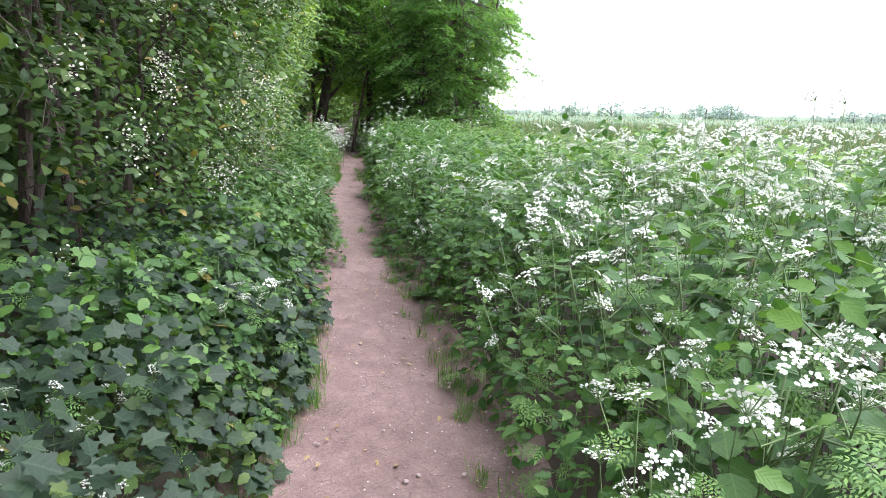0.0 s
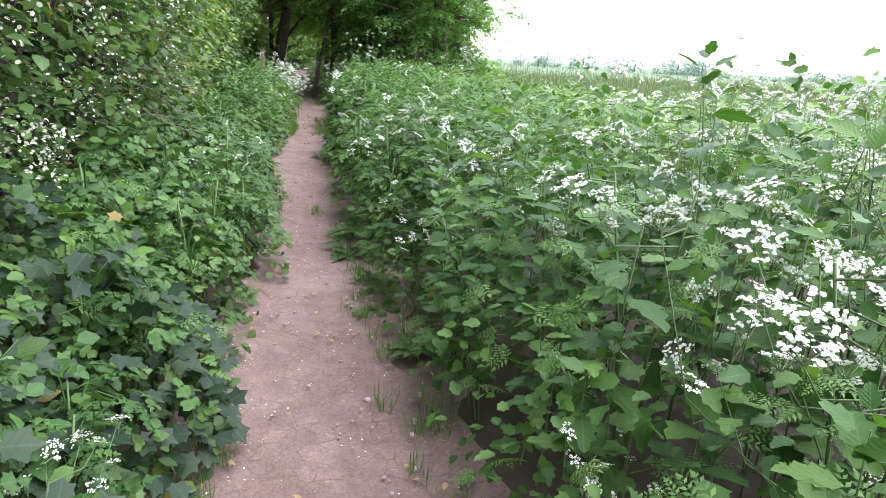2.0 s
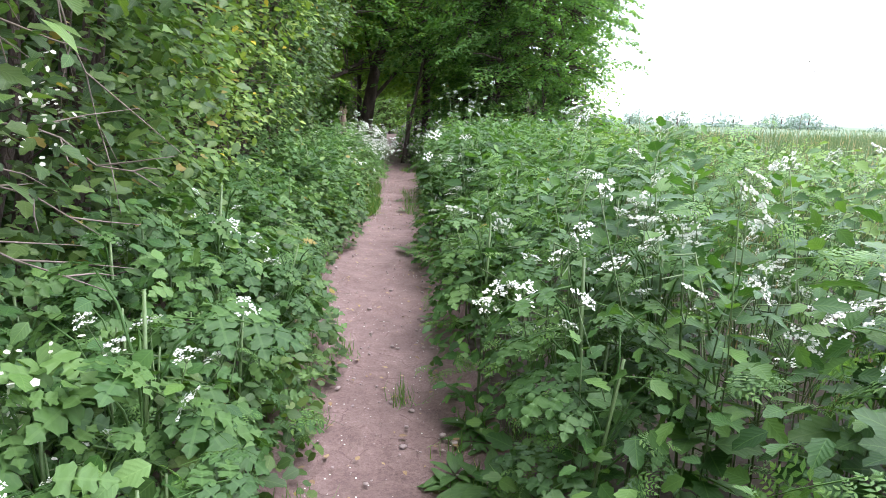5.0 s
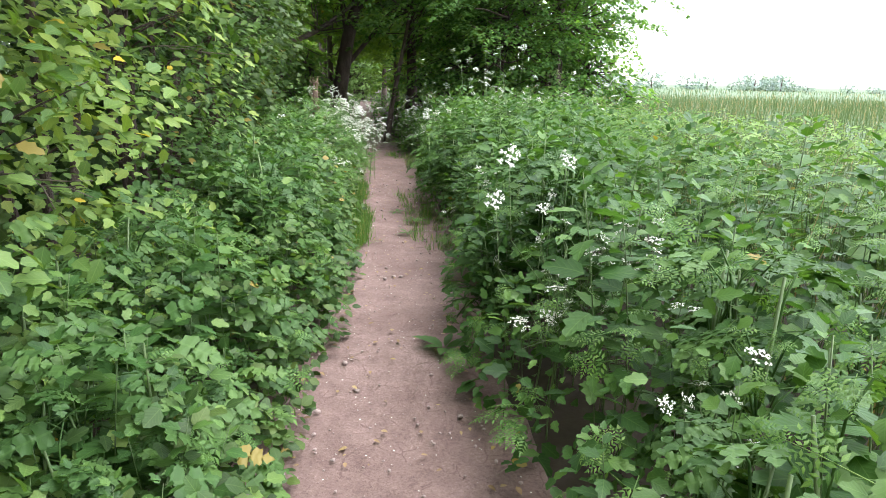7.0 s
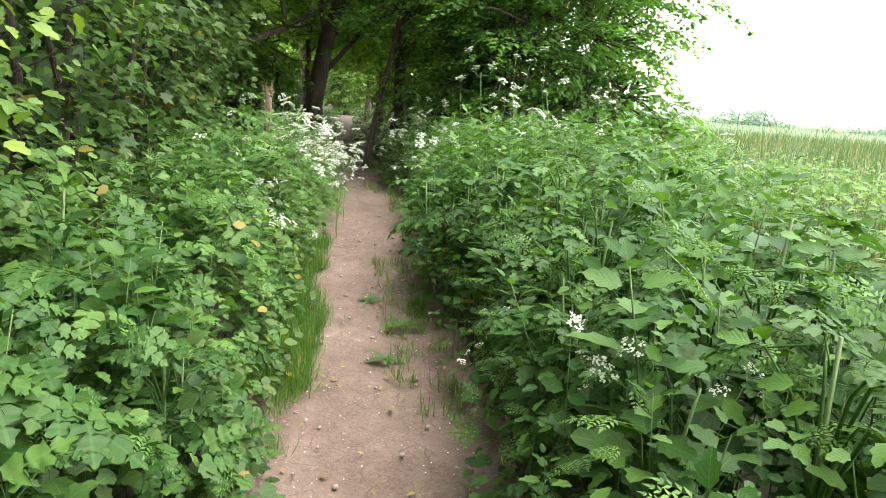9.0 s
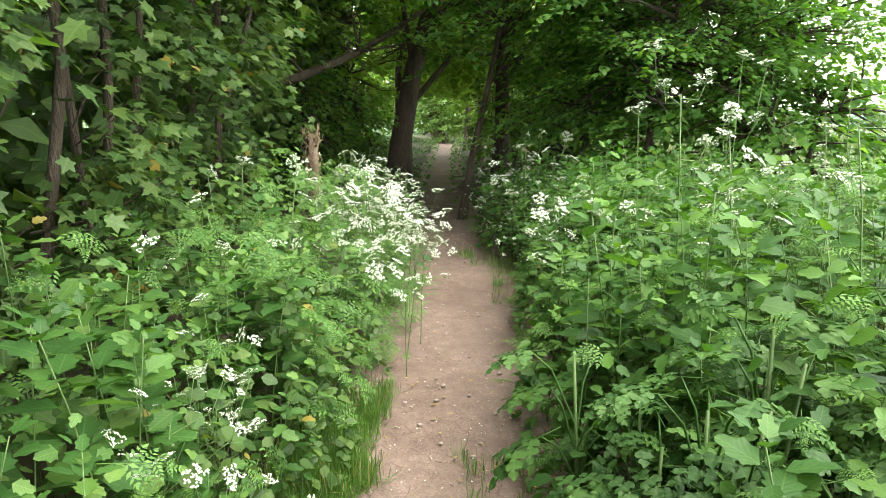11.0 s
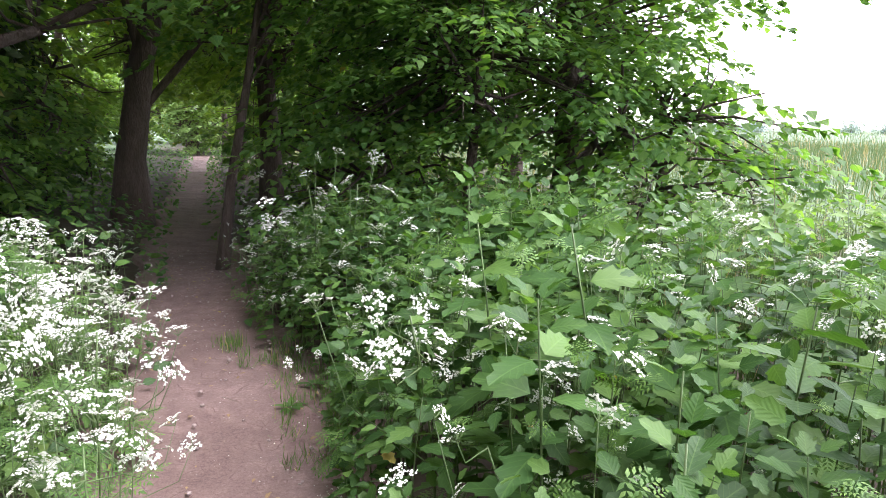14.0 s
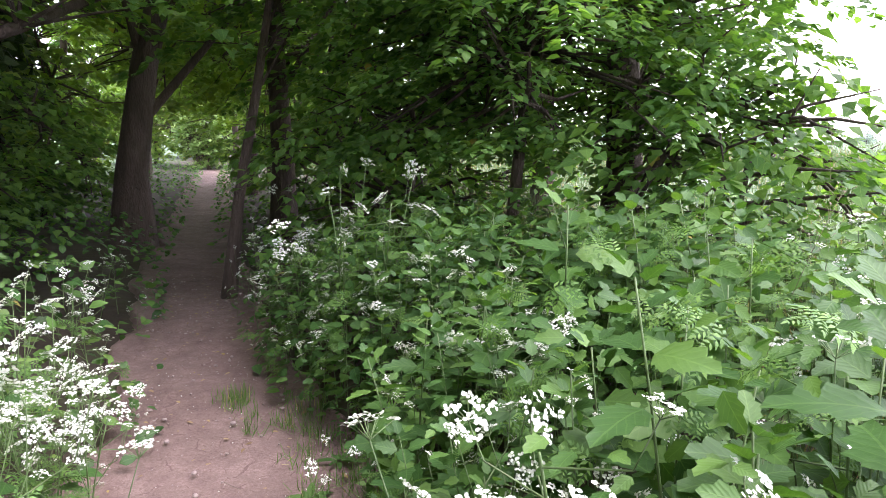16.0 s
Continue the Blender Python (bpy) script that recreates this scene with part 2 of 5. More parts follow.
class Shape:
    """Collects triangles with blade coordinates and turns them into one mesh."""

    def __init__(self):
        self.v, self.f, self.u, self.n = [], [], [], 0

    def add(self, v, f, u=None):
        v = np.asarray(v, float).reshape(-1, 3)
        self.v.append(v)
        self.f.append(np.asarray(f, int).reshape(-1, 3) + self.n)
        self.u.append(np.full((len(v), 2), 0.25) if u is None else np.asarray(u, float))
        self.n += len(v)
        return self

    def spread(self, tmpl, mats, places):
        """Adds a copy of the template for each 3x3 matrix and place."""
        v, f, u = tmpl
        k = len(places)
        if not k:
            return self
        vv = np.einsum("kij,vj->kvi", mats, v) + np.asarray(places)[:, None, :]
        ff = f[None] + (np.arange(k) * len(v))[:, None, None]
        return self.add(vv.reshape(-1, 3), ff.reshape(-1, 3), np.tile(u, (k, 1)))

    def arrays(self):
        return np.concatenate(self.v), np.concatenate(self.f), np.concatenate(self.u)

    def mesh(self, name, material, smooth=True):
        v, f, u = self.arrays()
        me = bpy.data.meshes.new(name)
        me.vertices.add(len(v))
        me.vertices.foreach_set("co", v.astype(np.float32).ravel())
        me.loops.add(f.size)
        me.loops.foreach_set("vertex_index", f.astype(np.int32).ravel())
        me.polygons.add(len(f))
        me.polygons.foreach_set("loop_start", np.arange(0, f.size, 3, dtype=np.int32))
        me.polygons.foreach_set("use_smooth", np.full(len(f), smooth))
        me.uv_layers.new(name="UVMap").data.foreach_set("uv", u[f.ravel()].astype(np.float32).ravel())
        me.materials.append(material)
        me.update(calc_edges=True)
        me.validate()
        return me


def part(name, shape, material, parent=None, label="", smooth=True):
    ob = new(name, shape.mesh(name, material, smooth))
    ob.parent = parent
    if label:
        tagged(ob, label)
    return ob


def blade(n=3, width=0.6, peak=0.3, tooth=0.12, fold=0.12, droop=0.25):
    """A leaf of length 1 along y: toothed edge, folded at the midrib, drooping tip."""
    ts = np.linspace(0, 1, 2 * n + 1)
    half = width / 2 * np.where(ts < peak, np.sin(ts / peak * np.pi / 2) ** 0.7, np.cos((ts - peak) / (1 - peak) * np.pi / 2) ** 0.85)
    half = half * (1 + tooth * np.where(np.arange(2 * n + 1) % 2 == 0, -1.0, 1.0))
    shift = np.where(np.arange(2 * n + 1) % 2 == 1, tooth * 0.35, 0)
    z = -droop * ts ** 2
    v, u = [], []
    for i, t in enumerate(ts):
        v.append((0, t, z[i])), u.append((0.5, t))
    for s in (-1, 1):
        for i, t in enumerate(ts):
            v.append((s * half[i], min(t + shift[i], 1), z[i] + fold * half[i] * 2 - 0.4 * half[i] ** 2)), u.append((0.5 + s * half[i] / width, t))
    f, k = [], 2 * n + 1
    for s in (0, 1):
        o = k * (1 + s)
        for i in range(n):
            a, b, c = 2 * i, 2 * i + 1, 2 * i + 2
            tri = [(a, o + a, o + b), (a, o + b, c), (c, o + b, o + c)]
            f += tri if s else [q[::-1] for q in tri]
    v, f, u = np.array(v), np.array(f), np.array(u)
    keep = [q for q in f if np.linalg.norm(np.cross(v[q[1]] - v[q[0]], v[q[2]] - v[q[0]])) > 1e-7]
    return v, np.array(keep), u


def small_leaf(width=0.62, fold=0.12, droop=0.15):
    v = [(0, 0, 0), (-width / 2, 0.42, fold), (0, 0.5, -droop * 0.3), (width / 2, 0.42, fold), (0, 1, -droop)]
    return np.array(v), np.array([(0, 2, 1), (0, 3, 2), (1, 2, 4), (2, 3, 4)]), np.array([(0.5, 0), (0, 0.4), (0.5, 0.5), (1, 0.4), (0.5, 1)])


def lobed_leaf(points=5, depth=0.45, droop=0.2):
    """Palmate leaf of length about 1, as of ivy, maple or bramble."""
    out = []
    k = points * 2 + 1
    for i in range(k):
        a = -2.45 + 4.9 * i / (k - 1)
        r = (0.62 if i % 2 else 0.62 * (1 - depth)) * (0.72 + 0.28 * math.cos(a))
        out.append((r * math.sin(a), 0.42 + r * math.cos(a), 0))
    v = np.array([(0, 0.42, 0.0), (0, 0.12, -0.02)] + out)
    v[:, 2] = -droop * v[:, 1] ** 2 + 0.25 * np.abs(v[:, 0]) - 0.35 * v[:, 0] ** 2
    f = [(0, i + 1, i) for i in range(2, k + 1)] + [(0, 2, 1), (0, 1, k + 1)]
    u = np.stack([v[:, 0] * 0.8 + 0.5, v[:, 1]], 1)
    return v, np.array(f), u


def tube(points, radii, sides=5):
    pts = np.array(points, float)
    rad = np.broadcast_to(np.asarray(radii, float), (len(pts),))
    tan = np.gradient(pts, axis=0)
    tan /= np.linalg.norm(tan, axis=1)[:, None] + 1e-9
    ref = np.array([0.31, 0.2, 0.93]) if abs(tan[0, 2]) < 0.8 else np.array([1.0, 0.1, 0])
    v = []
    for p, t, r in zip(pts, tan, rad):
        a = np.cross(t, ref)
        a /= np.linalg.norm(a) + 1e-9
        b = np.cross(t, a)
        for k in range(sides):
            w = 2 * math.pi * k / sides
            v.append(p + r * (math.cos(w) * a + math.sin(w) * b))
    f = []
    for i in range(len(pts) - 1):
        for k in range(sides):
            a, b = i * sides + k, i * sides + (k + 1) % sides
            f += [(a, b, b + sides), (a, b + sides, a + sides)]
    o = (len(pts) - 1) * sides
    f += [(o, o + k, o + k + 1) for k in range(1, sides - 1)]
    return np.array(v), np.array(f), np.full((len(v), 2), 0.25)


def turned(v, m, p):
    return v @ np.asarray(m).T + np.asarray(p)


def frame_of(way, up=(0, 0, 1), roll=0.0):
    """Matrices whose y axis runs along way and whose z axis leans towards up."""
    way = np.atleast_2d(np.asarray(way, float))
    y = way / (np.linalg.norm(way, axis=1)[:, None] + 1e-9)
    upv = np.broadcast_to(np.asarray(up, float), y.shape)
    x = np.cross(y, upv)
    x /= np.linalg.norm(x, axis=1)[:, None] + 1e-9
    z = np.cross(x, y)
    r = np.broadcast_to(np.asarray(roll, float), (len(y),))[:, None]
    x, z = np.cos(r) * x + np.sin(r) * z, -np.sin(r) * x + np.cos(r) * z
    return np.stack([x, y, z], axis=2)


# ---------------------------------------------------------------- the plan of the path
PY = [-6, 0, 2.6, 5, 6.2, 7.2, 8.5, 10.4, 11.4, 13.2, 14.8, 16.5, 18, 19.2, 20.2, 22, 25.5, 30, 45, 60]
PL = [-0.6, -0.65, -0.67, -0.71, -0.74, -0.85, -1.1, -1.44, -1.45, -1.58, -1.74, -1.94, -2.0, -2.08, -2.12, -2.46, -2.95, -3.45, -5.05, -6.6]
PR = [0.3, 0.3, 0.22, 0.0, -0.27, -0.43, -0.6, -0.78, -0.92, -0.9, -1.06, -1.24, -1.2, -1.18, -1.52, -1.93, -2.42, -2.9, -4.4, -6.0]


def left_edge(y):
    y = np.asarray(y, float)
    return np.interp(y, PY, PL) + 0.05 * np.sin(y * 2.3 + 1.2 * np.sin(y * 0.9)) + 0.03 * np.sin(y * 6.1 + 0.5)


def right_edge(y):
    y = np.asarray(y, float)
    return np.interp(y, PY, PR) + 0.05 * np.sin(y * 1.9 + 2 + 1.4 * np.sin(y * 0.7)) + 0.03 * np.sin(y * 5.3)


def lumps(x, y, size, seed):
    """Smooth unevenness between about -1 and 1."""
    x, y = np.asarray(x, float) / size + seed * 7.3, np.asarray(y, float) / size - seed * 3.1
    return (np.sin(x * 1.7 + 1.3 * np.sin(y * 0.9)) + np.sin(y * 2.1 + 1.7 * np.sin(x * 1.1 + 2)) + np.sin((x + y) * 2.9 + 1.1)) / 3


def right_height(d, y):
    """Height of the growth at d metres from the right-hand edge of the trodden path."""
    steep = np.interp(y, [0, 6, 12, 17, 22], [0.27, 0.3, 0.26, 0.22, 0.3])
    top = np.interp(y, [0, 5, 8, 13, 17, 20, 24], [1.32, 1.28, 1.08, 1.12, 1.12, 1.05, 0.6])
    h = 0.06 + top * (1 - np.exp(-np.maximum(d, 0) / steep))
    open_field = np.clip((np.asarray(y) - 6.5) / 3, 0, 1)
    fall = np.interp(d, [1.8, 5, 9], [1, 0.97, 0.9]) * (1 - open_field) + np.interp(d, [1.6, 5, 8], [1, 0.78, 0.72]) * open_field
    return h * fall * (1 + 0.15 * lumps(d, y, 0.35, 1) + 0.1 * lumps(d, y, 0.16, 14)) + 0.05 * lumps(d, y, 0.9, 2)


def left_height(d, y):
    top = np.interp(y, [0, 3, 6, 10, 14, 18, 22, 26], [0.95, 0.8, 0.8, 0.75, 0.95, 1.1, 0.7, 0.5])
    h = 0.05 + top * (1 - np.exp(-np.maximum(d, 0) / 0.3))
    return h * (1 + 0.26 * lumps(d, y, 0.35, 3) + 0.12 * lumps(d, y, 0.16, 15))


# ---------------------------------------------------------------- ground and path
def ground_sheet():
    xs = np.unique(np.concatenate([-np.geomspace(12, 1500, 14), np.linspace(-12, 12, 61), np.geomspace(12, 1500, 18)]))
    ys = np.unique(np.concatenate([-np.geomspace(8, 1500, 12), np.linspace(-8, 46, 110), np.geomspace(46, 1500, 18)]))
    X, Y = np.meshgrid(xs, ys)
    Z = 0.03 * lumps(X, Y, 1.5, 5) - 0.03
    Z = Z + 0.1 * np.clip((right_edge(Y) - X) * -0.4, 0, 1) + 0.1 * np.clip((left_edge(Y) - X) * 0.4, 0, 1)
    on_path = (X > left_edge(Y) - 0.5) & (X < right_edge(Y) + 0.4)
    Z = np.where(on_path, -0.06, Z)
    n = len(xs)
    i = np.arange(len(ys) - 1)[:, None] * n + np.arange(n - 1)[None]
    f = np.concatenate([np.stack([i, i + 1, i + n + 1], -1).reshape(-1, 3), np.stack([i, i + n + 1, i + n], -1).reshape(-1, 3)])
    s = Shape().add(np.stack([X, Y, Z], -1).reshape(-1, 3), f)
    ob = new("ground", s.mesh("ground", GROUND))
    tagged(ob, "earth coloured dark for shade, and green field running to the horizon", "ground", kind="structure")


def footpath():
    ys = np.linspace(-6, 47, 700)
    ts = np.linspace(0, 1, 34)
    T, Y = np.meshgrid(ts, ys)
    wob_l = 0.06 * lumps(Y, Y * 0.3, 0.3, 8) + 0.03 * lumps(Y, 0 * Y, 0.09, 9)
    wob_r = 0.06 * lumps(Y, Y * 0.3, 0.3, 10) + 0.03 * lumps(Y, 0 * Y, 0.09, 11)
    lo, hi = left_edge(Y) - 0.28 + wob_l, right_edge(Y) + 0.3 + wob_r
    X = lo + (hi - lo) * T
    rim = np.abs(T - 0.5) * 2
    Z = 0.05 * np.clip(rim - 0.55, 0, 1) ** 1.5 * 2 + 0.012 * lumps(X, Y, 0.16, 12) + 0.006 * lumps(X, Y, 0.05, 13) - 0.01
    Z = np.where((T == 0) | (T == 1), -0.08, Z)
    n = len(ts)
    i = np.arange(len(ys) - 1)[:, None] * n + np.arange(n - 1)[None]
    f = np.concatenate([np.stack([i, i + 1, i + n + 1], -1).reshape(-1, 3), np.stack([i, i + n + 1, i + n], -1).reshape(-1, 3)])
    ob = new("footpath", Shape().add(np.stack([X, Y, Z], -1).reshape(-1, 3), f).mesh("footpath", DIRT))
    tagged(ob, "narrow trodden path of dry pinkish-brown earth", "path", kind="structure")


ground_sheet()
footpath()

# ---------------------------------------------------------------- leaf kinds
NETTLE_LEAF = blade(4, 0.6, 0.28, 0.2, 0.1, 0.3)
NETTLE_LEAF_B = blade(3, 0.66, 0.3, 0.18, 0.14, 0.15)
BANK_LEAF = blade(3, 0.62, 0.32, 0.17, 0.16, 0.2)
PLAIN_LEAF = blade(2, 0.6, 0.38, 0.0, 0.1, 0.25)
IVY_LEAF = lobed_leaf(5, 0.35, 0.2)
BRAMBLE_LEAF = blade(3, 0.75, 0.4, 0.1, 0.1, 0.2)
MAPLE_LEAF = lobed_leaf(5, 0.42, 0.25)
HEDGE_LEAF = small_leaf()
OVAL = (np.array([(0, 0, 0), (-0.3, 0.28, 0.07), (0.3, 0.28, 0.07), (-0.27, 0.62, 0.02), (0.27, 0.62, 0.02), (0, 1, -0.14)]), np.array([(0, 2, 1), (1, 2, 4), (1, 4, 3), (3, 4, 5)]),
        np.array([(0.5, 0), (0.02, 0.28), (0.98, 0.28), (0.05, 0.62), (0.95, 0.62), (0.5, 1)]))
DIAMOND = (np.array([(0, 0, 0), (-0.33, 0.45, 0.1), (0.33, 0.45, 0.1), (0, 1, -0.15)]), np.array([(0, 2, 1), (1, 2, 3)]), np.array([(0.5, 0), (0, 0.45), (1, 0.45), (0.5, 1)]))
LONG_BLADE = (np.array([(-0.5, 0, 0), (0.5, 0, 0), (-0.4, 0.5, 0.06), (0.4, 0.5, 0.06), (0, 0.9, -0.22)]),
              np.array([(0, 1, 3), (0, 3, 2), (2, 3, 4)]), np.array([(0, 0), (1, 0), (0, 0.5), (1, 0.5), (0.5, 1)]))


def compound(pairs, leaflet, spread, sizes, terminal):
    """A pinnate leaf of length 1 from leaflets on a midrib."""
    s = Shape()
    s.add(*tube([(0, -0.35, -0.05), (0, 0.3, 0.02), (0, 0.85, -0.08)], [0.012, 0.009, 0.004], 3))
    ways, where, size = [], [], []
    for t, sz in zip(pairs, sizes):
        for side in (-1, 1):
            ways.append((side * math.sin(spread), math.cos(spread), -0.12)), where.append((0, t, 0.03 - 0.13 * t * t)), size.append(sz)
    ways.append((0, 1, -0.25)), where.append((0, pairs[-1] + 0.02, -0.06)), size.append(terminal)
    m = frame_of(ways) * np.array(size)[:, None, None]
    return s.spread(leaflet, m, where).arrays()


def jagged_leaf(ripple, droop, wide=1.0):
    """A broad leaf of length 1, cut into pointed lobes, rippled and drooping."""
    rim = [(0.0, 0.02), (0.06, 0.16), (0.02, 0.34), (0.09, 0.5), (0.2, 0.46), (0.27, 0.56), (0.32, 0.38), (0.3, 0.1), (0.42, 0.27), (0.47, 0.47), (0.55, 0.36), (0.63, 0.42), (0.66, 0.24), (0.64, 0.07), (0.74, 0.18), (0.8, 0.28), (0.86, 0.16), (0.93, 0.11), (1.0, 0.0)]
    n = len(rim)
    axis_t = np.linspace(0.0, 1.0, n)
    v, u = [], []
    for t in axis_t:
        v.append((0, t, -droop * t * t)), u.append((0.5, t))
    for sd in (-1, 1):
        for k, (t, w) in enumerate(rim):
            x = sd * w * wide
            v.append((x, t + 0.02 * sd * math.sin(k * 1.7), -droop * t * t + 0.22 * w - 0.5 * w * w + ripple * math.sin(k * 1.9 + sd))), u.append((0.5 + x * 0.8, t))
    f = []
    for sd in (0, 1):
        o = n * (1 + sd)
        for k in range(n - 1):
            tri = [(k, o + k, o + k + 1), (k, o + k + 1, k + 1)]
            f += tri if sd else [q[::-1] for q in tri]
    v = np.array(v)
    f = [q for q in f if np.linalg.norm(np.cross(v[q[1]] - v[q[0]], v[q[2]] - v[q[0]])) > 1e-7]
    return v, np.array(f), np.array(u)


HOG_LOBE = jagged_leaf(0.03, 0.2, 0.62)
HOG_LEAF = compound([0.1, 0.46], HOG_LOBE, 1.1, [0.5, 0.46], 0.58)
HOG_LEAF_B = compound([0.14, 0.42], HOG_LOBE, 0.9, [0.44, 0.5], 0.62)
SLIVER = (np.array([(0, 0, 0), (-0.2, 0.4, 0.04), (0.2, 0.4, 0.04), (0, 1, -0.1)]), np.array([(0, 2, 1), (1, 2, 3)]), np.array([(0.5, 0), (0.2, 0.4), (0.8, 0.4), (0.5, 1)]))


def pinnate(pairs, sizes, leaflet, spread, terminal):
    """Leaflets in pairs without a stalk."""
    ways, where, size = [], [], []
    for t, sz in zip(pairs, sizes):
        for side in (-1, 1):
            ways.append((side * math.sin(spread), math.cos(spread), -0.08)), where.append((0, t, 0.02 - 0.12 * t * t)), size.append(sz)
    ways.append((0, 1, -0.2)), where.append((0, pairs[-1], -0.05)), size.append(terminal)
    return Shape().spread(leaflet, frame_of(ways) * np.array(size)[:, None, None], where).arrays()


PINNA = pinnate([0.08, 0.3, 0.52, 0.7], [0.36, 0.32, 0.26, 0.18], SLIVER, 0.85, 0.34)
FERN_LOW = compound([0.08, 0.3, 0.5, 0.68], PINNA, 1.0, [0.52, 0.43, 0.33, 0.22], 0.32)
PENT = (np.array([(math.cos(a), math.sin(a), 0.1 * (i % 2)) for i, a in enumerate(np.arange(5) * math.pi * 0.4)]), np.array([(0, 1, 2), (0, 2, 3), (0, 3, 4)]), np.full((5, 2), 0.3))
HEX = (np.array([(math.cos(a), math.sin(a), 0.12 * (i % 2)) for i, a in enumerate(np.arange(6) * math.pi / 3)]), np.array([(0, 1, 2), (0, 2, 3), (0, 3, 4), (0, 4, 5)]), np.full((6, 2), 0.3))


def random_turn(r, k, tilt):
    """Matrices for small discs that face roughly upwards."""
    a, b = r.uniform(0, 2 * math.pi, k), r.normal(0, tilt, k)
    n = np.stack([np.sin(b) * np.cos(a), np.sin(b) * np.sin(a), np.cos(b)], 1)
    return frame_of(np.cross(n, [0.3, 1, 0.1]), n)


def umbel(r, width, flowers=9, rays=9):
    """A flat-topped flower head, its rays and its white clusters, about its own base."""
    green, white = Shape(), Shape()
    for k in range(rays):
        a = 2.4 * k + r.normal(0, 0.2)
        rad = width / 2 * math.sqrt((k + 0.6) / rays) * r.uniform(0.9, 1.12)
        tip = np.array([rad * math.cos(a), rad * math.sin(a), width * 0.42 - rad * rad / width * 0.5 + r.normal(0, 0.003)])
        green.add(*tube([(0, 0, 0), tip], [0.0012, 0.0008], 3))
        q = r.uniform(0, 2 * math.pi, flowers)
        rr = width * 0.14 * np.sqrt((np.arange(flowers) + 0.3) / flowers)
        pl = np.stack([rr * np.cos(q + 2.4 * np.arange(flowers)), rr * np.sin(q + 2.4 * np.arange(flowers)), 0.004 - 0.3 * rr * rr / (width * 0.14) + r.normal(0, 0.001, flowers)], 1) + tip
        white.spread(PENT, random_turn(r, flowers, 0.5) * (width / 0.085 * r.uniform(0.0032, 0.0048, flowers))[:, None, None], pl)
    return green, white


# ---------------------------------------------------------------- cow parsley
def parsley_shapes(seed, height, heads, lean=0.1):
    """Stem with its rays, the flower heads one by one, and the ferny leaves one by one."""
    r = np.random.default_rng(seed)
    bend = r.uniform(0, 6.28)
    lx, ly = lean * math.cos(bend) * height, lean * math.sin(bend) * height
    axis = lambda t: np.array([lx * t * t + 0.012 * math.sin(5 * t + seed), ly * t * t + 0.012 * math.cos(4 * t + seed), height * t])
    stem = Shape().add(*tube([axis(t) for t in np.linspace(0, 0.86, 7)], np.linspace(0.0055, 0.0028, 7), 5))
    tops, leaves = [], []
    for k in range(heads):
        t0 = r.uniform(0.36, 0.86)
        a = bend + 2.4 * k + r.normal(0, 0.3)
        reach = r.uniform(0.08, 0.26) * (1.15 - t0) * 1.8 + 0.03
        p0 = axis(t0)
        up = max(height * r.uniform(0.52, 1.02) - p0[2], 0.06)
        p2 = p0 + np.array([reach * math.cos(a), reach * math.sin(a), up])
        p1 = (p0 + p2) / 2 + np.array([reach * math.cos(a) * 0.3, reach * math.sin(a) * 0.3, -0.03])
        stem.add(*tube([p0, p1, p2], [0.0026, 0.0019, 0.0014], 4))
        green, white = umbel(r, r.uniform(0.055, 0.095) * (1.3 if heads > 11 else 1.0))
        tilt = np.array(Euler((r.normal(0, 0.42), r.normal(0, 0.42), 0)).to_matrix())
        top = Shape()
        for src in (green, white):
            v, f, u = src.arrays()
            top.add(turned(v, tilt, p2), f, u)
        top.green = sum(len(f) for f in green.f)
        tops.append(top)
    for k in range(4):
        t0 = r.uniform(0.12, 0.6)
        a = 2.2 * k + r.normal(0, 0.4)
        way = (math.cos(a), math.sin(a), r.uniform(0.2, 0.6))
        sz = r.uniform(0.14, 0.24) * (1.1 - t0 * 0.7)
        leaves.append(Shape().spread(FERN_LOW, frame_of(way) * sz, [axis(t0) + np.array(way) * sz * 0.35]))
    return stem, tops, leaves


def two_tone(me, rays, heads):
    """Green rays under the white flowers of each head in the mesh."""
    me.materials.append(STEM)
    idx = np.zeros(len(me.polygons), np.int32).reshape(heads, -1)
    idx[:, :rays] = 1
    me.polygons.foreach_set("material_index", idx.ravel())


def cow_parsley(seed, height, heads, lean=0.1):
    stem, tops, leaves = parsley_shapes(seed, height, heads, lean)
    root = new("cow_parsley")
    part("stem", stem, STEM, root, "ribbed pale green branching stem")
    for sh in tops:
        two_tone(part("umbel", sh, PETAL, root, "flat head of small white flowers").data, sh.green, 1)
    for sh in leaves:
        part("leaf", sh, FERNY, root)
    return root


def plant_out(makers, spots, label, category, group):
    """Sets one of the made plants, in turn, at each spot (x, y, z, turn, scale, lean)."""
    made = [mk() for mk in makers]
    for ob in made:
        tagged(ob, label, category, group)
    for i, (x, y, z, turn, sc, lean) in enumerate(spots):
        m = pose(x, y, z, math.degrees(lean) * math.cos(turn * 3.1), math.degrees(lean) * math.sin(turn * 3.1), math.degrees(turn)) @ Matrix.Diagonal((sc, sc, sc, 1))
        if i < len(made):
            made[i].matrix_basis = m
        else:
            copy_thing(made[i % len(made)], m)
    for ob in made[len(spots):]:
        for o in (*ob.children_recursive, ob):
            bpy.data.objects.remove(o)


def ground_z(side_d):
    return np.clip(side_d, 0, 2.5) * 0.04 - 0.03


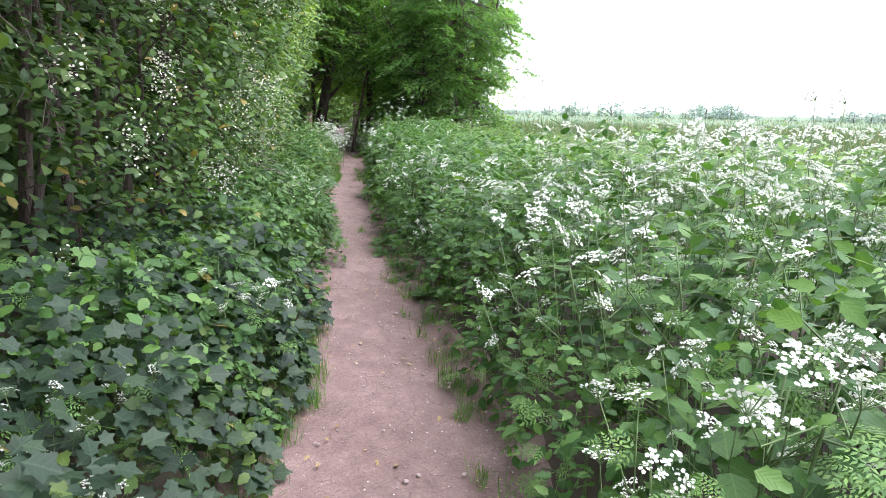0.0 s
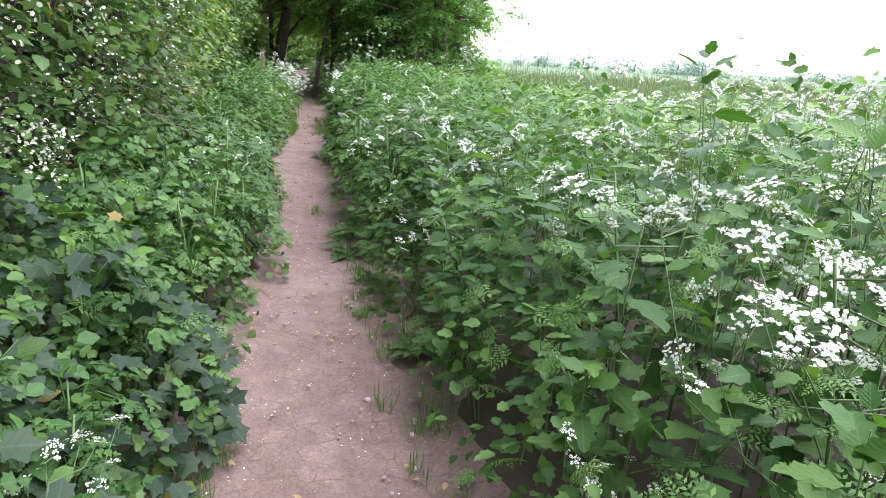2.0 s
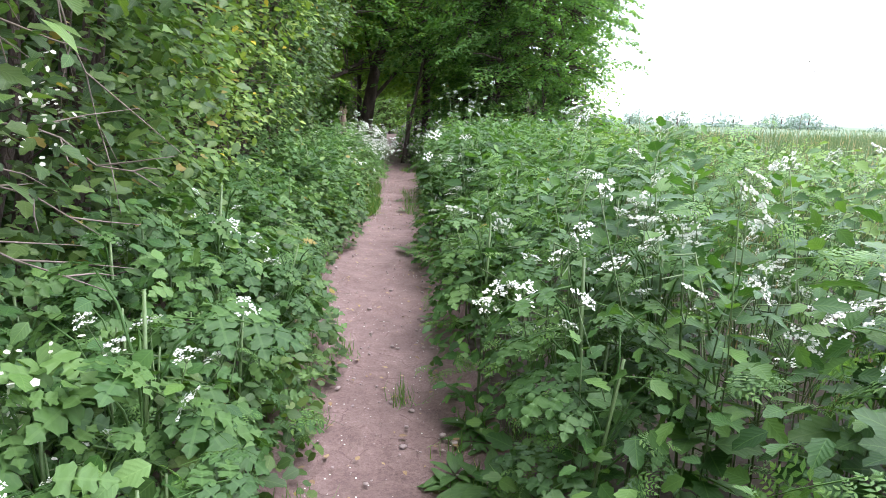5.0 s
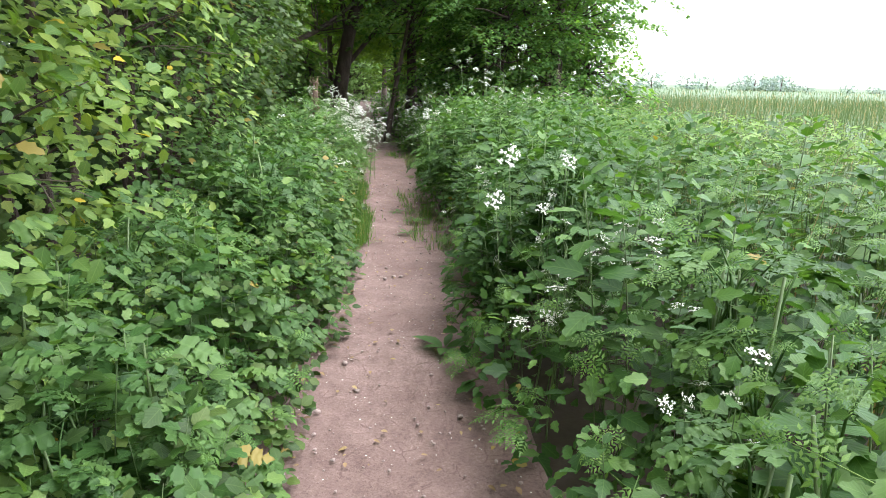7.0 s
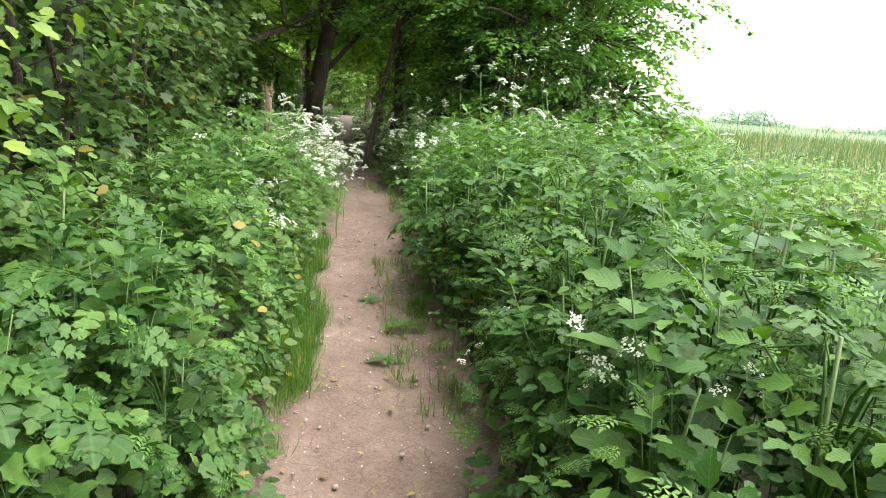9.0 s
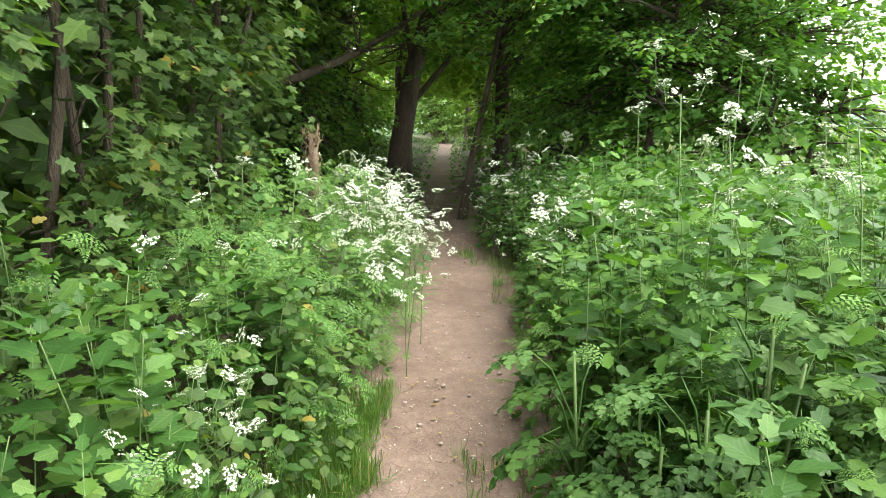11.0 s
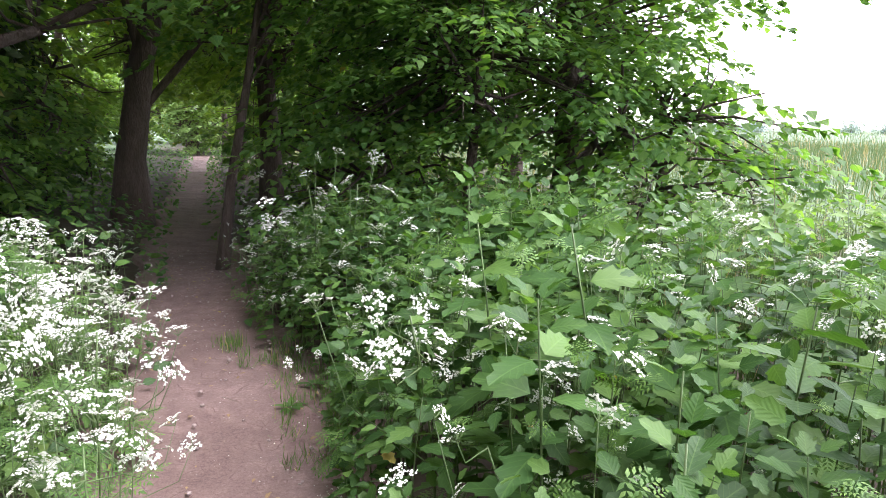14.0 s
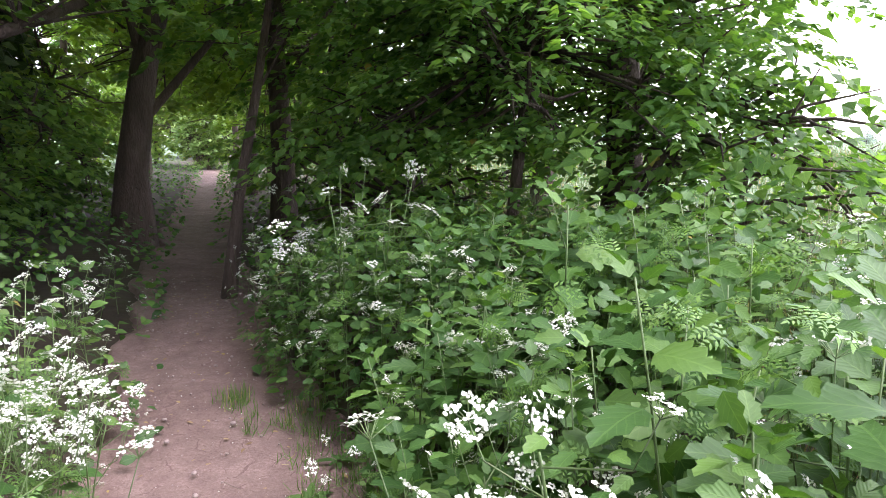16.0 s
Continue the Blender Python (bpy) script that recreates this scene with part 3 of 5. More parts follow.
def spots_in(r, count, y0, y1, d0, d1, side, scale0, scale1, lean=0.1, fit=None):
    """Scattered spots; fit grows each plant to the height of the growth around it."""
    out = []
    for _ in range(count):
        y, d = r.uniform(y0, y1), r.uniform(d0, d1)
        x = right_edge(y) + d if side > 0 else left_edge(y) - d
        sc = r.uniform(scale0, scale1)
        if fit:
            sc = min(sc * float((right_height if side > 0 else left_height)(d, y)) / fit, 1.12 if d < 0.9 else 1.34)
        out.append((float(x), float(y), float(ground_z(d)), r.uniform(0, 6.28), float(sc), r.normal(0, lean)))
    return out


r = np.random.default_rng(21)
spots = []
spots += spots_in(r, 24, 1.0, 7.5, 0.12, 0.8, 1, 0.88, 1.15, 0.14, 0.95)
spots += spots_in(r, 22, 1.4, 8.0, 0.7, 1.5, 1, 0.9, 1.12, 0.1, 1.0)
spots += spots_in(r, 14, 7.5, 14, 0.1, 0.9, 1, 0.9, 1.15, 0.14, 0.95)
spots += spots_in(r, 22, 16.8, 19.6, 0.0, 0.75, 1, 0.85, 1.05, 0.16, 1.08)
spots += spots_in(r, 34, 18.8, 22.5, 0.05, 0.8, 1, 0.92, 1.2, 0.12, 0.95)
spots += spots_in(r, 14, 1.2, 3.6, 0.2, 0.8, -1, 0.85, 1.0, 0.12, 0.95)
spots += spots_in(r, 12, 5.5, 9.5, 0.4, 0.9, -1, 0.85, 1.05, 0.12, 0.95)
spots += spots_in(r, 14, 17.6, 19.4, 0.0, 0.7, -1, 0.95, 1.15, 0.12, 0.9)
spots += spots_in(r, 8, 14.6, 16.3, 0.25, 0.7, -1, 0.85, 1.05, 0.12, 0.95)
spots += spots_in(r, 10, 19.2, 23, 0.1, 0.7, -1, 0.85, 1.05, 0.12, 0.95)
plant_out([lambda s=s: cow_parsley(100 + s, 1.05, 8 + s % 4, 0.05 + 0.03 * (s % 3)) for s in range(8)], [spots[i] for i in r.permutation(len(spots))],
          "flowering cow parsley with flat white umbels beside the path", "wildflower", "cow parsley along the path")


full = spots_in(r, 17, 16.7, 18.8, -0.14, 0.65, -1, 0.9, 1.08, 0.12)
full = [(x, y, z, tn, sc * (0.8 + 0.22 * min(1, (float(left_edge(y)) - x) / 0.4)), ln) for x, y, z, tn, sc, ln in full]
plant_out([lambda s=s: cow_parsley(130 + s, 1.2, 12 + s % 3, 0.08) for s in range(5)], full,
          "thickly flowering cow parsley leaning over the path", "wildflower", "cow parsley along the path")
tall = [(-0.6, 15.75, 0, 0.4, 0.95, 0.06), (-0.3, 16.0, 0, 2.1, 0.88, 0.05), (-0.1, 15.3, 0, 5.2, 0.9, 0.05), (0.05, 16.9, 0, 1.2, 0.74, 0.08), (0.45, 17.1, 0, 3.9, 0.78, 0.08)]
plant_out([lambda s=s: cow_parsley(190 + s, 1.95, 10, 0.12) for s in range(3)], tall,
          "very tall pale cow parsley above the bank", "wildflower", "cow parsley along the path")


def parsley_bed(name, spots, label):
    """Cow parsley farther from the path, too thick to count."""
    protos = [parsley_shapes(150 + s, 1.05, 7 + s % 3) for s in range(6)]
    green, white, ferny = Shape(), Shape(), Shape()
    for g, (stem, tops, leaves) in enumerate(protos):
        sps = spots[g::len(protos)]
        mats = np.array([np.array(Euler((ln * math.cos(tn), ln * math.sin(tn), tn)).to_matrix()) * sc for x, y, z, tn, sc, ln in sps])
        pl = np.array([(x, y, z) for x, y, z, *_ in sps])
        green.spread(stem.arrays(), mats, pl)
        for sh in tops:
            v, f, u = sh.arrays()
            white.spread((v, f[sh.green:], u), mats, pl)
            green.spread((v, f[:sh.green], u), mats, pl)
        for sh in leaves:
            ferny.spread(sh.arrays(), mats[::4], pl[::4])
    root = part(name, white, PETAL)
    tagged(root, label, "wildflowers", kind="stuff")
    part("stem_growth", green, STEM, root)
    part("leaf_growth", ferny, FERNY, root)


spots = spots_in(r, 150, 0.2, 8.6, 1.3, 4.6, 1, 0.92, 1.14, 0.1, 1.04) + spots_in(r, 12, 0.4, 7.0, 0.3, 1.4, 1, 0.85, 1.1, 0.12, 0.98) + spots_in(r, 10, 15.5, 20, 1.0, 2.8, 1, 0.9, 1.1, 0.1, 1.0)
parsley_bed("cow_parsley_drift", [spots[i] for i in r.permutation(len(spots))], "drift of white cow parsley along the field edge")


# ---------------------------------------------------------------- nettles
def nettle_shapes(seed, height=1.0, near=True):
    r = np.random.default_rng(seed)
    lean = r.normal(0, 0.08, 2)
    axis = lambda t: np.array([lean[0] * t * t, lean[1] * t * t, height * t])
    stem = Shape().add(*tube([axis(t) for t in np.linspace(0, 1, 6)], np.linspace(0.0045, 0.002, 6), 4))
    leaves = Shape()
    a0 = r.uniform(0, 6.28)
    levels = np.concatenate([np.linspace(0.35, 0.8, 5), [0.88, 0.94, 0.98, 1.0]])
    for i, t in enumerate(levels):
        size = np.interp(t, [0.3, 0.7, 0.9, 1.0], [0.115, 0.14, 0.1, 0.05]) * r.uniform(0.85, 1.15)
        rise = np.interp(t, [0.3, 0.9, 1.0], [0.05, 0.25, 0.9])
        for k in (0, 1):
            a = a0 + i * math.pi / 2 + k * math.pi + r.normal(0, 0.15)
            way = np.array([math.cos(a), math.sin(a), rise + r.normal(0, 0.12)])
            leaves.spread(NETTLE_LEAF if i < 6 and near else NETTLE_LEAF_B, frame_of(way, roll=r.normal(0, 0.25)) * size, [axis(t) + way * 0.02])
    return stem, leaves


def nettle(seed):
    root = new("stinging_nettle")
    stem, leaves = nettle_shapes(seed)
    part("stem", stem, STEM, root)
    part("foliage", leaves, NETTLE, root, "toothed pointed dark green leaves")
    return root


r = np.random.default_rng(33)
spots = []
spots += spots_in(r, 62, 0.8, 10, 0.12, 1.1, 1, 0.85, 1.08, 0.1, 1.0)
spots += spots_in(r, 50, 10, 15, 0.1, 1.1, 1, 0.85, 1.05, 0.1, 1.0)
spots += spots_in(r, 90, 15, 20, 0.05, 1.3, 1, 0.9, 1.08, 0.1, 1.0)
spots += spots_in(r, 50, 9, 16.5, 0.1, 0.9, -1, 0.85, 1.05, 0.1, 1.0)
plant_out([lambda s=s: nettle(300 + s) for s in range(8)], [spots[i] for i in r.permutation(len(spots))],
          "tall green stinging nettle with toothed leaves", "nettle", "nettles along the path")


def bed(name, makers, spots, stem_material, leaf_mat, label, category):
    """A thick stand that nobody could count, as one mesh of stems under one of leaves."""
    protos = [mk() for mk in makers]
    stems, leaves = Shape(), Shape()
    groups = {}
    for i, sp in enumerate(spots):
        groups.setdefault(i % len(protos), []).append(sp)
    for g, sps in groups.items():
        mats = np.array([np.array(Euler((lean * math.cos(turn), lean * math.sin(turn), turn)).to_matrix()) * sc for x, y, z, turn, sc, lean in sps])
        pl = np.array([(x, y, z) for x, y, z, *_ in sps])
        stems.spread(protos[g][0].arrays(), mats, pl)
        leaves.spread(protos[g][1].arrays(), mats, pl)
    root = part(name, leaves, leaf_mat)
    tagged(root, label, category, kind="stuff")
    part("stem_growth", stems, stem_material, root)


spots = []
spots += spots_in(r, 280, -1.5, 10, 0.15, 2.6, 1, 0.7, 0.93, 0.1, 1.0)
spots += spots_in(r, 250, 10, 15.5, 0.12, 3.0, 1, 0.72, 0.95, 0.1, 1.0)
spots += spots_in(r, 290, 15.5, 21, 0.12, 2.6, 1, 0.8, 1.0, 0.1, 1.0)
spots += spots_in(r, 300, 9, 17, 0.12, 1.1, -1, 0.8, 1.0, 0.1, 1.0)
bed("nettle_bed", [lambda s=s: nettle_shapes(500 + s, near=False) for s in range(6)], spots, STEM, NETTLE, "dense stand of green nettles filling the bank", "undergrowth")


# ---------------------------------------------------------------- hogweed
def hogweed(seed, height):
    """Long-stalked lobed leaves in tiers."""
    r = np.random.default_rng(seed)
    root = new("hogweed")
    part("stem", Shape().add(*tube([(0, 0, 0), (0.005, 0.004, height * 0.5), (0.01, 0, height * 0.92)], [0.007, 0.006, 0.004], 6)), STEM, root)
    for k in range(11):
        a = 2.4 * k + r.normal(0, 0.3)
        sz = r.uniform(0.12, 0.21)
        z = height * r.uniform(0.35, 1.0)
        reach = r.uniform(0.05, 0.13)
        p2 = np.array([reach * math.cos(a), reach * math.sin(a), z])
        way = np.array([math.cos(a), math.sin(a), r.uniform(-0.7, 0.3)])
        lf = Shape()
        lf.add(*tube([(0.004, 0, z * 0.7), p2 * np.array([0.5, 0.5, 0.92]), p2], [0.004, 0.0035, 0.0025], 4))
        lf.spread(HOG_LEAF if k % 2 else HOG_LEAF_B, frame_of(way, roll=r.normal(0, 0.3)) * sz, [p2])
        part("leaf", lf, HOGWEED, root)
    return root


r = np.random.default_rng(44)
low = spots_in(r, 52, 2.6, 7.0, 0.26, 0.85, -1, 0.85, 1.1, 0.1, 0.78)
low += spots_in(r, 54, 7.0, 13.5, 0.28, 0.9, -1, 0.9, 1.15, 0.1, 0.78)
low += spots_in(r, 14, 5.0, 10, 0.2, 0.45, 1, 0.85, 1.1, 0.12)
low += spots_in(r, 14, 10, 16.5, 0.2, 0.4, 1, 0.85, 1.1, 0.12)
tall = spots_in(r, 12, 6.5, 10, 0.5, 1.2, 1, 0.9, 1.1, 0.08)
tall += spots_in(r, 30, 10.5, 15.0, 0.45, 1.3, 1, 0.95, 1.2, 0.08)
tall += spots_in(r, 8, 14.6, 15.9, 0.4, 0.9, 1, 0.85, 0.98, 0.08)
tall += spots_in(r, 14, 12.2, 15.6, 0.28, 0.55, 1, 0.85, 1.05, 0.1)
plant_out([lambda s=s: hogweed(700 + s, 0.85) for s in range(5)], low, "leafy low hogweed with bright lobed leaves", "hogweed", "hogweed along the path")
plant_out([lambda s=s: hogweed(720 + s, 0.98) for s in range(5)], tall, "tall leafy hogweed with bright lobed leaves", "hogweed", "hogweed along the path")


# ---------------------------------------------------------------- low growth as stuff
def leaf_carpet(name, tmpl, material, r, count, side, y0, y1, d0, d1, size, depth, label, lift=0.4, face=0.7, top=1.0):
    """Loose leaves over the sloping face of the growth, turned towards the light."""
    y, d = r.uniform(y0, y1, count), d0 + (d1 - d0) * r.uniform(0, 1, count) ** 1.2
    hf = right_height if side > 0 else left_height
    x = np.where(side > 0, right_edge(y) + d, left_edge(y) - d)
    z = hf(d, y) * (top - depth * r.uniform(0, 1, count) ** 1.5) + r.normal(0, 0.02, count)
    gap = (lumps(x, y, 0.13, 17) + 0.5 * lumps(x, y, 0.3, 18) < -0.2) & (r.uniform(0, 1, count) < 0.9)
    x, y, z = x[~gap], y[~gap], np.maximum(z, 0.03)[~gap]
    count = len(x)
    a = r.uniform(0, 2 * math.pi, count)
    way = np.stack([np.cos(a) - side * 0.5, np.sin(a) - 0.3, r.normal(-0.05, lift, count)], 1)
    up = np.stack([np.full(count, -side * face) + r.normal(0, 0.35, count), r.normal(-0.15, 0.35, count), np.ones(count)], 1)
    s = Shape().spread(tmpl, frame_of(way, up) * (size * r.uniform(0.6, 1.25, count))[:, None, None], np.stack([x, y, z], 1))
    ob = part(name, s, material)
    tagged(ob, label, "undergrowth", kind="stuff")
    return ob


r = np.random.default_rng(55)
leaf_carpet("ivy_carpet", IVY_LEAF, IVY, r, 6500, -1, -2.0, 5.0, 0.04, 1.6, 0.09, 0.75, "dark glossy ivy leaves covering the bank")
leaf_carpet("low_bramble_growth", BRAMBLE_LEAF, HEDGE, r, 3200, -1, 2, 17, 0.02, 0.4, 0.055, 0.9, "low mixed leaves at the path edge")
leaf_carpet("bramble_growth", BRAMBLE_LEAF, NETTLE, r, 4500, -1, 2, 8.6, 0.2, 1.6, 0.062, 0.8, "mixed green bramble leaves under the hedge")
leaf_carpet("yellow_green_bramble_growth", NETTLE_LEAF_B, LIT_BRAMBLE, r, 5500, -1, 8.0, 20, 0.12, 1.7, 0.058, 0.8, "yellow-green bramble leaves under the hedge")
leaf_carpet("hogweed_growth", HOG_LOBE, HOGWEED, r, 3600, -1, 2.4, 14.0, 0.08, 1.2, 0.115, 0.7, "jagged green hogweed leaves overlapping on the bank")
leaf_carpet("parsley_foliage", FERN_LOW, FERNY, r, 3200, 1, -0.5, 21, 0.04, 2.2, 0.125, 0.55, "ferny cow parsley leaves below the flowers", 0.3)
leaf_carpet("parsley_foliage_by_hedge", FERN_LOW, FERNY, r, 500, -1, 0, 20, 0.08, 1.2, 0.15, 0.6, "ferny cow parsley leaves under the hedge", 0.3)
leaf_carpet("bank_leaves", BANK_LEAF, NETTLE, r, 15000, 1, -1.5, 21, 0.05, 1.8, 0.056, 0.7, "close mixed green leaves on the bank")
leaf_carpet("bank_leaves_behind", BANK_LEAF, PALED_LEAF, r, 9000, 1, -1, 8, 1.6, 8.0, 0.065, 0.5, "green growth behind the bank, paled for sky glare")
leaf_carpet("field_edge_leaves", HEDGE_LEAF, PALED_LEAF, r, 16000, 1, 7, 24, 1.9, 7.0, 0.06, 0.45, "fine green growth at the field edge, paled for sky glare")
leaf_carpet("parsley_foliage_in_flower_patch", FERN_LOW, FERNY, r, 420, -1, 15.6, 19.2, 0.0, 0.9, 0.19, 0.55, "ferny cow parsley leaves among the flowers", 0.3)
leaf_carpet("bank_understorey", BANK_LEAF, NETTLE, r, 9000, 1, -1.5, 21, 0.1, 2.6, 0.085, 0.68, "shaded leaves low in the bank", top=0.72)
leaf_carpet("hedge_understorey", BANK_LEAF, HEDGE, r, 6500, -1, -1.5, 20, 0.12, 1.6, 0.08, 0.7, "shaded leaves low under the hedge", top=0.75)
leaf_carpet("wood_floor_growth", OVAL, NETTLE, r, 5000, 1, 20, 44, 0.0, 3.0, 0.09, 0.8, "shaded growth beside the path under trees")
leaf_carpet("wood_floor_growth_by_hedge", OVAL, NETTLE, r, 5000, -1, 18, 44, 0.0, 3.0, 0.09, 0.8, "shaded growth beside the path under trees")


def grass(name, material, r, x, y, z, length, width, label, spread=0.5):
    width = np.broadcast_to(width, len(x))
    k = len(x)
    a = r.uniform(0, 2 * math.pi, k)
    tilt = np.abs(r.normal(0, spread, k))
    way = np.stack([np.cos(a) * tilt, np.sin(a) * tilt, np.ones(k)], 1)
    m = frame_of(way, np.stack([np.cos(a), np.sin(a), np.zeros(k)], 1))
    m = m * np.stack([width, length, length], 1)[:, None, :]
    ob = part(name, Shape().spread(LONG_BLADE, m, np.stack([x, y, z], 1)), material)
    tagged(ob, label, "grass", kind="stuff")


def verge(r, count, side, y0, y1, d0, d1):
    y = r.uniform(y0, y1, count)
    d = r.uniform(d0, d1, count)
    tuft = r.integers(0, max(count // 22, 1), count)
    ty, td = r.uniform(y0, y1, count // 22 + 1), r.uniform(d0, d1, count // 22 + 1)
    y, d = ty[tuft] + r.normal(0, 0.035, count), td[tuft] + r.normal(0, 0.03, count)
    return (right_edge(y) + d if side > 0 else left_edge(y) - d), y


r = np.random.default_rng(66)
x1, y1 = verge(r, 3600, -1, 0.5, 4.4, -0.04, 0.3)
x2, y2 = verge(r, 2500, -1, 12.8, 16.6, -0.04, 0.34)
x3, y3 = verge(r, 900, 1, 4.6, 8.0, -0.1, 0.3)
x4, y4 = verge(r, 1100, 1, 18.3, 20.2, -0.25, 0.25)
x5, y5 = verge(r, 900, 1, 13.2, 16.0, -0.22, 0.15)
x6, y6 = verge(r, 900, -1, 7.0, 10.5, -0.02, 0.5)
x7, y7 = verge(r, 700, 1, 1.5, 4.6, -0.08, 0.2)
gx, gy = np.concatenate([x1, x2, x3, x4, x5, x6, x7]), np.concatenate([y1, y2, y3, y4, y5, y6, y7])
grass("grass_verge", GRASS, r, gx, gy, np.full(len(gx), 0.0), r.uniform(0.05, 0.15, len(gx)), 0.004, "soft green grass tufts along the path's edge", 0.95)

x8, y8 = verge(r, 9000, -1, 13.4, 16.4, -0.06, 0.34)
grass("lush_grass_verge", GRASS, r, x8, y8, np.full(len(x8), 0.0), r.uniform(0.08, 0.2, len(x8)), 0.005, "lush green grass hanging over the path's edge", 1.1)

# the field: blades close to the bank, coarser ones farther out
k = 56000
fy = r.uniform(-4, 60, k)
fx = right_edge(fy) + 3.2 + 42 * r.uniform(0, 1, k) ** 2.2
far = np.clip((fx - 3) / 40, 0, 1)
grass("field_crop", CROP, r, fx, fy, np.full(k, 0.0), r.uniform(0.75, 1.05, k) * (1 + 0.06 * lumps(fx, fy, 2, 4)), 0.009 + 0.035 * far, "tall pale green field grass with brownish heads", 0.8)
k = 8000
fy = r.uniform(6.5, 22, k)
fd = r.uniform(1.3, 6, k)
grass("field_edge_grass", CROP, r, right_edge(fy) + fd, fy, np.full(k, 0.0), right_height(fd, fy) * r.uniform(0.85, 1.15, k), 0.006, "thin brown-tipped grass at the field edge", 0.2)
k = 12000
fy = 60 + 150 * r.uniform(0, 1, k) ** 1.6
fx = r.uniform(-6, 200, k)
grass("field_crop_far", CROP, r, fx, fy, np.full(k, 0.0), r.uniform(0.6, 0.9, k), 0.045, "pale green field grass in the distance", 0.25)


# ---------------------------------------------------------------- hedge
def hedge_face(y, z, seed):
    """How far the leafy face stands back from the path's left-hand edge."""
    back = np.interp(y, [-2, 1, 3, 5, 8, 11, 14, 17, 20], [1.2, 1.1, 0.85, 0.62, 0.62, 0.66, 0.75, 1.0, 1.3])
    over = np.interp(z, [0.4, 1.2, 2.2, 3.2, 4.5, 5.5], [0.1, 0.2, -0.05, -0.35, -0.45, -0.2])
    return back + over + 0.22 * lumps(y, z, 0.55, seed) + 0.1 * lumps(y, z, 0.2, seed + 1)


def hedge_bush(r, y0, y1, top, leaves, size, material, label, blossom=0, seed=1, tmpl=None, hollow=0.0):
    """One bush of the hedge: stems from the ground, twigs, and leaves in sprays towards the path."""
    ym = (y0 + y1) / 2
    base = np.array([float(left_edge(ym)) - 1.9, ym, 0.02])
    root = new("hedge_bush")
    root.location = base
    tagged(root, label, "bush", "hedge beside the path")
    n = max(20, leaves // 20)
    y, z = r.normal(ym, (y1 - y0) * 0.34, n), 0.3 + (top - 0.3) * r.uniform(0, 1, n) ** 0.85
    y = np.clip(y, y0 - 0.4, y1 + 0.4)
    d = hedge_face(y, z, 6) + np.abs(r.normal(0, 0.2, n)) + r.uniform(0, 0.5, n) ** 2 * 2
    keep = ~((lumps(y, z, 0.5, seed) < -0.35 + hollow) & (z < 2.6) & (r.uniform(0, 1, n) < 0.75))
    y, z, d = y[keep], z[keep], d[keep]
    c = np.stack([left_edge(y) - d, y, z], 1)
    for k in range(6):
        b = np.array([r.normal(0, 0.15), r.uniform(-0.4, 0.4) * (y1 - y0), 0])
        t = np.array([r.normal(0.35, 0.3), b[1] + r.normal(0, 0.4), top * r.uniform(0.7, 1)])
        v, f, u = tube([b, b + (t - b) * 0.3 + r.normal(0, 0.08, 3), b + (t - b) * 0.65 + r.normal(0, 0.1, 3), t], [0.035, 0.028, 0.018, 0.006], 6)
        part("stem", Shape().add(v, f, u), BARK, root)
    stems = Shape()
    pick = r.choice(len(c), min(60, len(c)), replace=False)
    for k in pick:
        tip = c[k] - base
        a = np.array([tip[0] * 0.1, tip[1] * 0.85, tip[2] * 0.75])
        stems.add(*tube([a, (a + tip) / 2 + r.normal(0, 0.05, 3), tip], [0.009, 0.006, 0.002], 4))
    tagged(part("twig_growth", stems, BARK, root), kind="stuff")
    per = leaves // len(c) + 1
    cc = np.repeat(c, per, 0)
    kk = len(cc)
    off = r.normal(0, 1, (kk, 3)) * np.array([0.1, 0.14, 0.08])
    p = cc + off
    p[:, 2] = np.maximum(p[:, 2], 0.15)
    a = r.uniform(0, 2 * math.pi, kk)
    way = np.stack([np.cos(a) + 0.7, np.sin(a) - 0.25, r.normal(-0.25, 0.4, kk)], 1)
    up = np.stack([0.5 + r.normal(0, 0.4, kk), r.normal(-0.15, 0.4, kk), np.ones(kk)], 1)
    fol = Shape().spread(OVAL if tmpl is None else tmpl, frame_of(way, up) * (size * r.uniform(0.6, 1.3, kk))[:, None, None], p - base)
    part("foliage", fol, material, root)
    if blossom:
        hang = Shape()
        depth = left_edge(c[:, 1]) - c[:, 0] - hedge_face(c[:, 1], c[:, 2], 6)
        front = np.nonzero((depth < 0.3) & (c[:, 2] > 0.7) & (c[:, 2] < 3.2))[0]
        sel = r.choice(front, blossom)
        for q in c[sel]:
            q = q - base + np.array([0.24, -0.05, 0.03])
            m = 60
            o = r.normal(0, 1, (m, 3)) * np.array([0.045, 0.05, 0.035])
            o[:, 2] -= 0.22 * r.uniform(0, 1, m) ** 1.5
            hang.spread(PENT, random_turn(r, m, 1.0) * r.uniform(0.005, 0.0095, m)[:, None, None], q + o)
        part("blossom", hang, BLOSSOM, root, "hanging clusters of creamy white blossom")
    return root


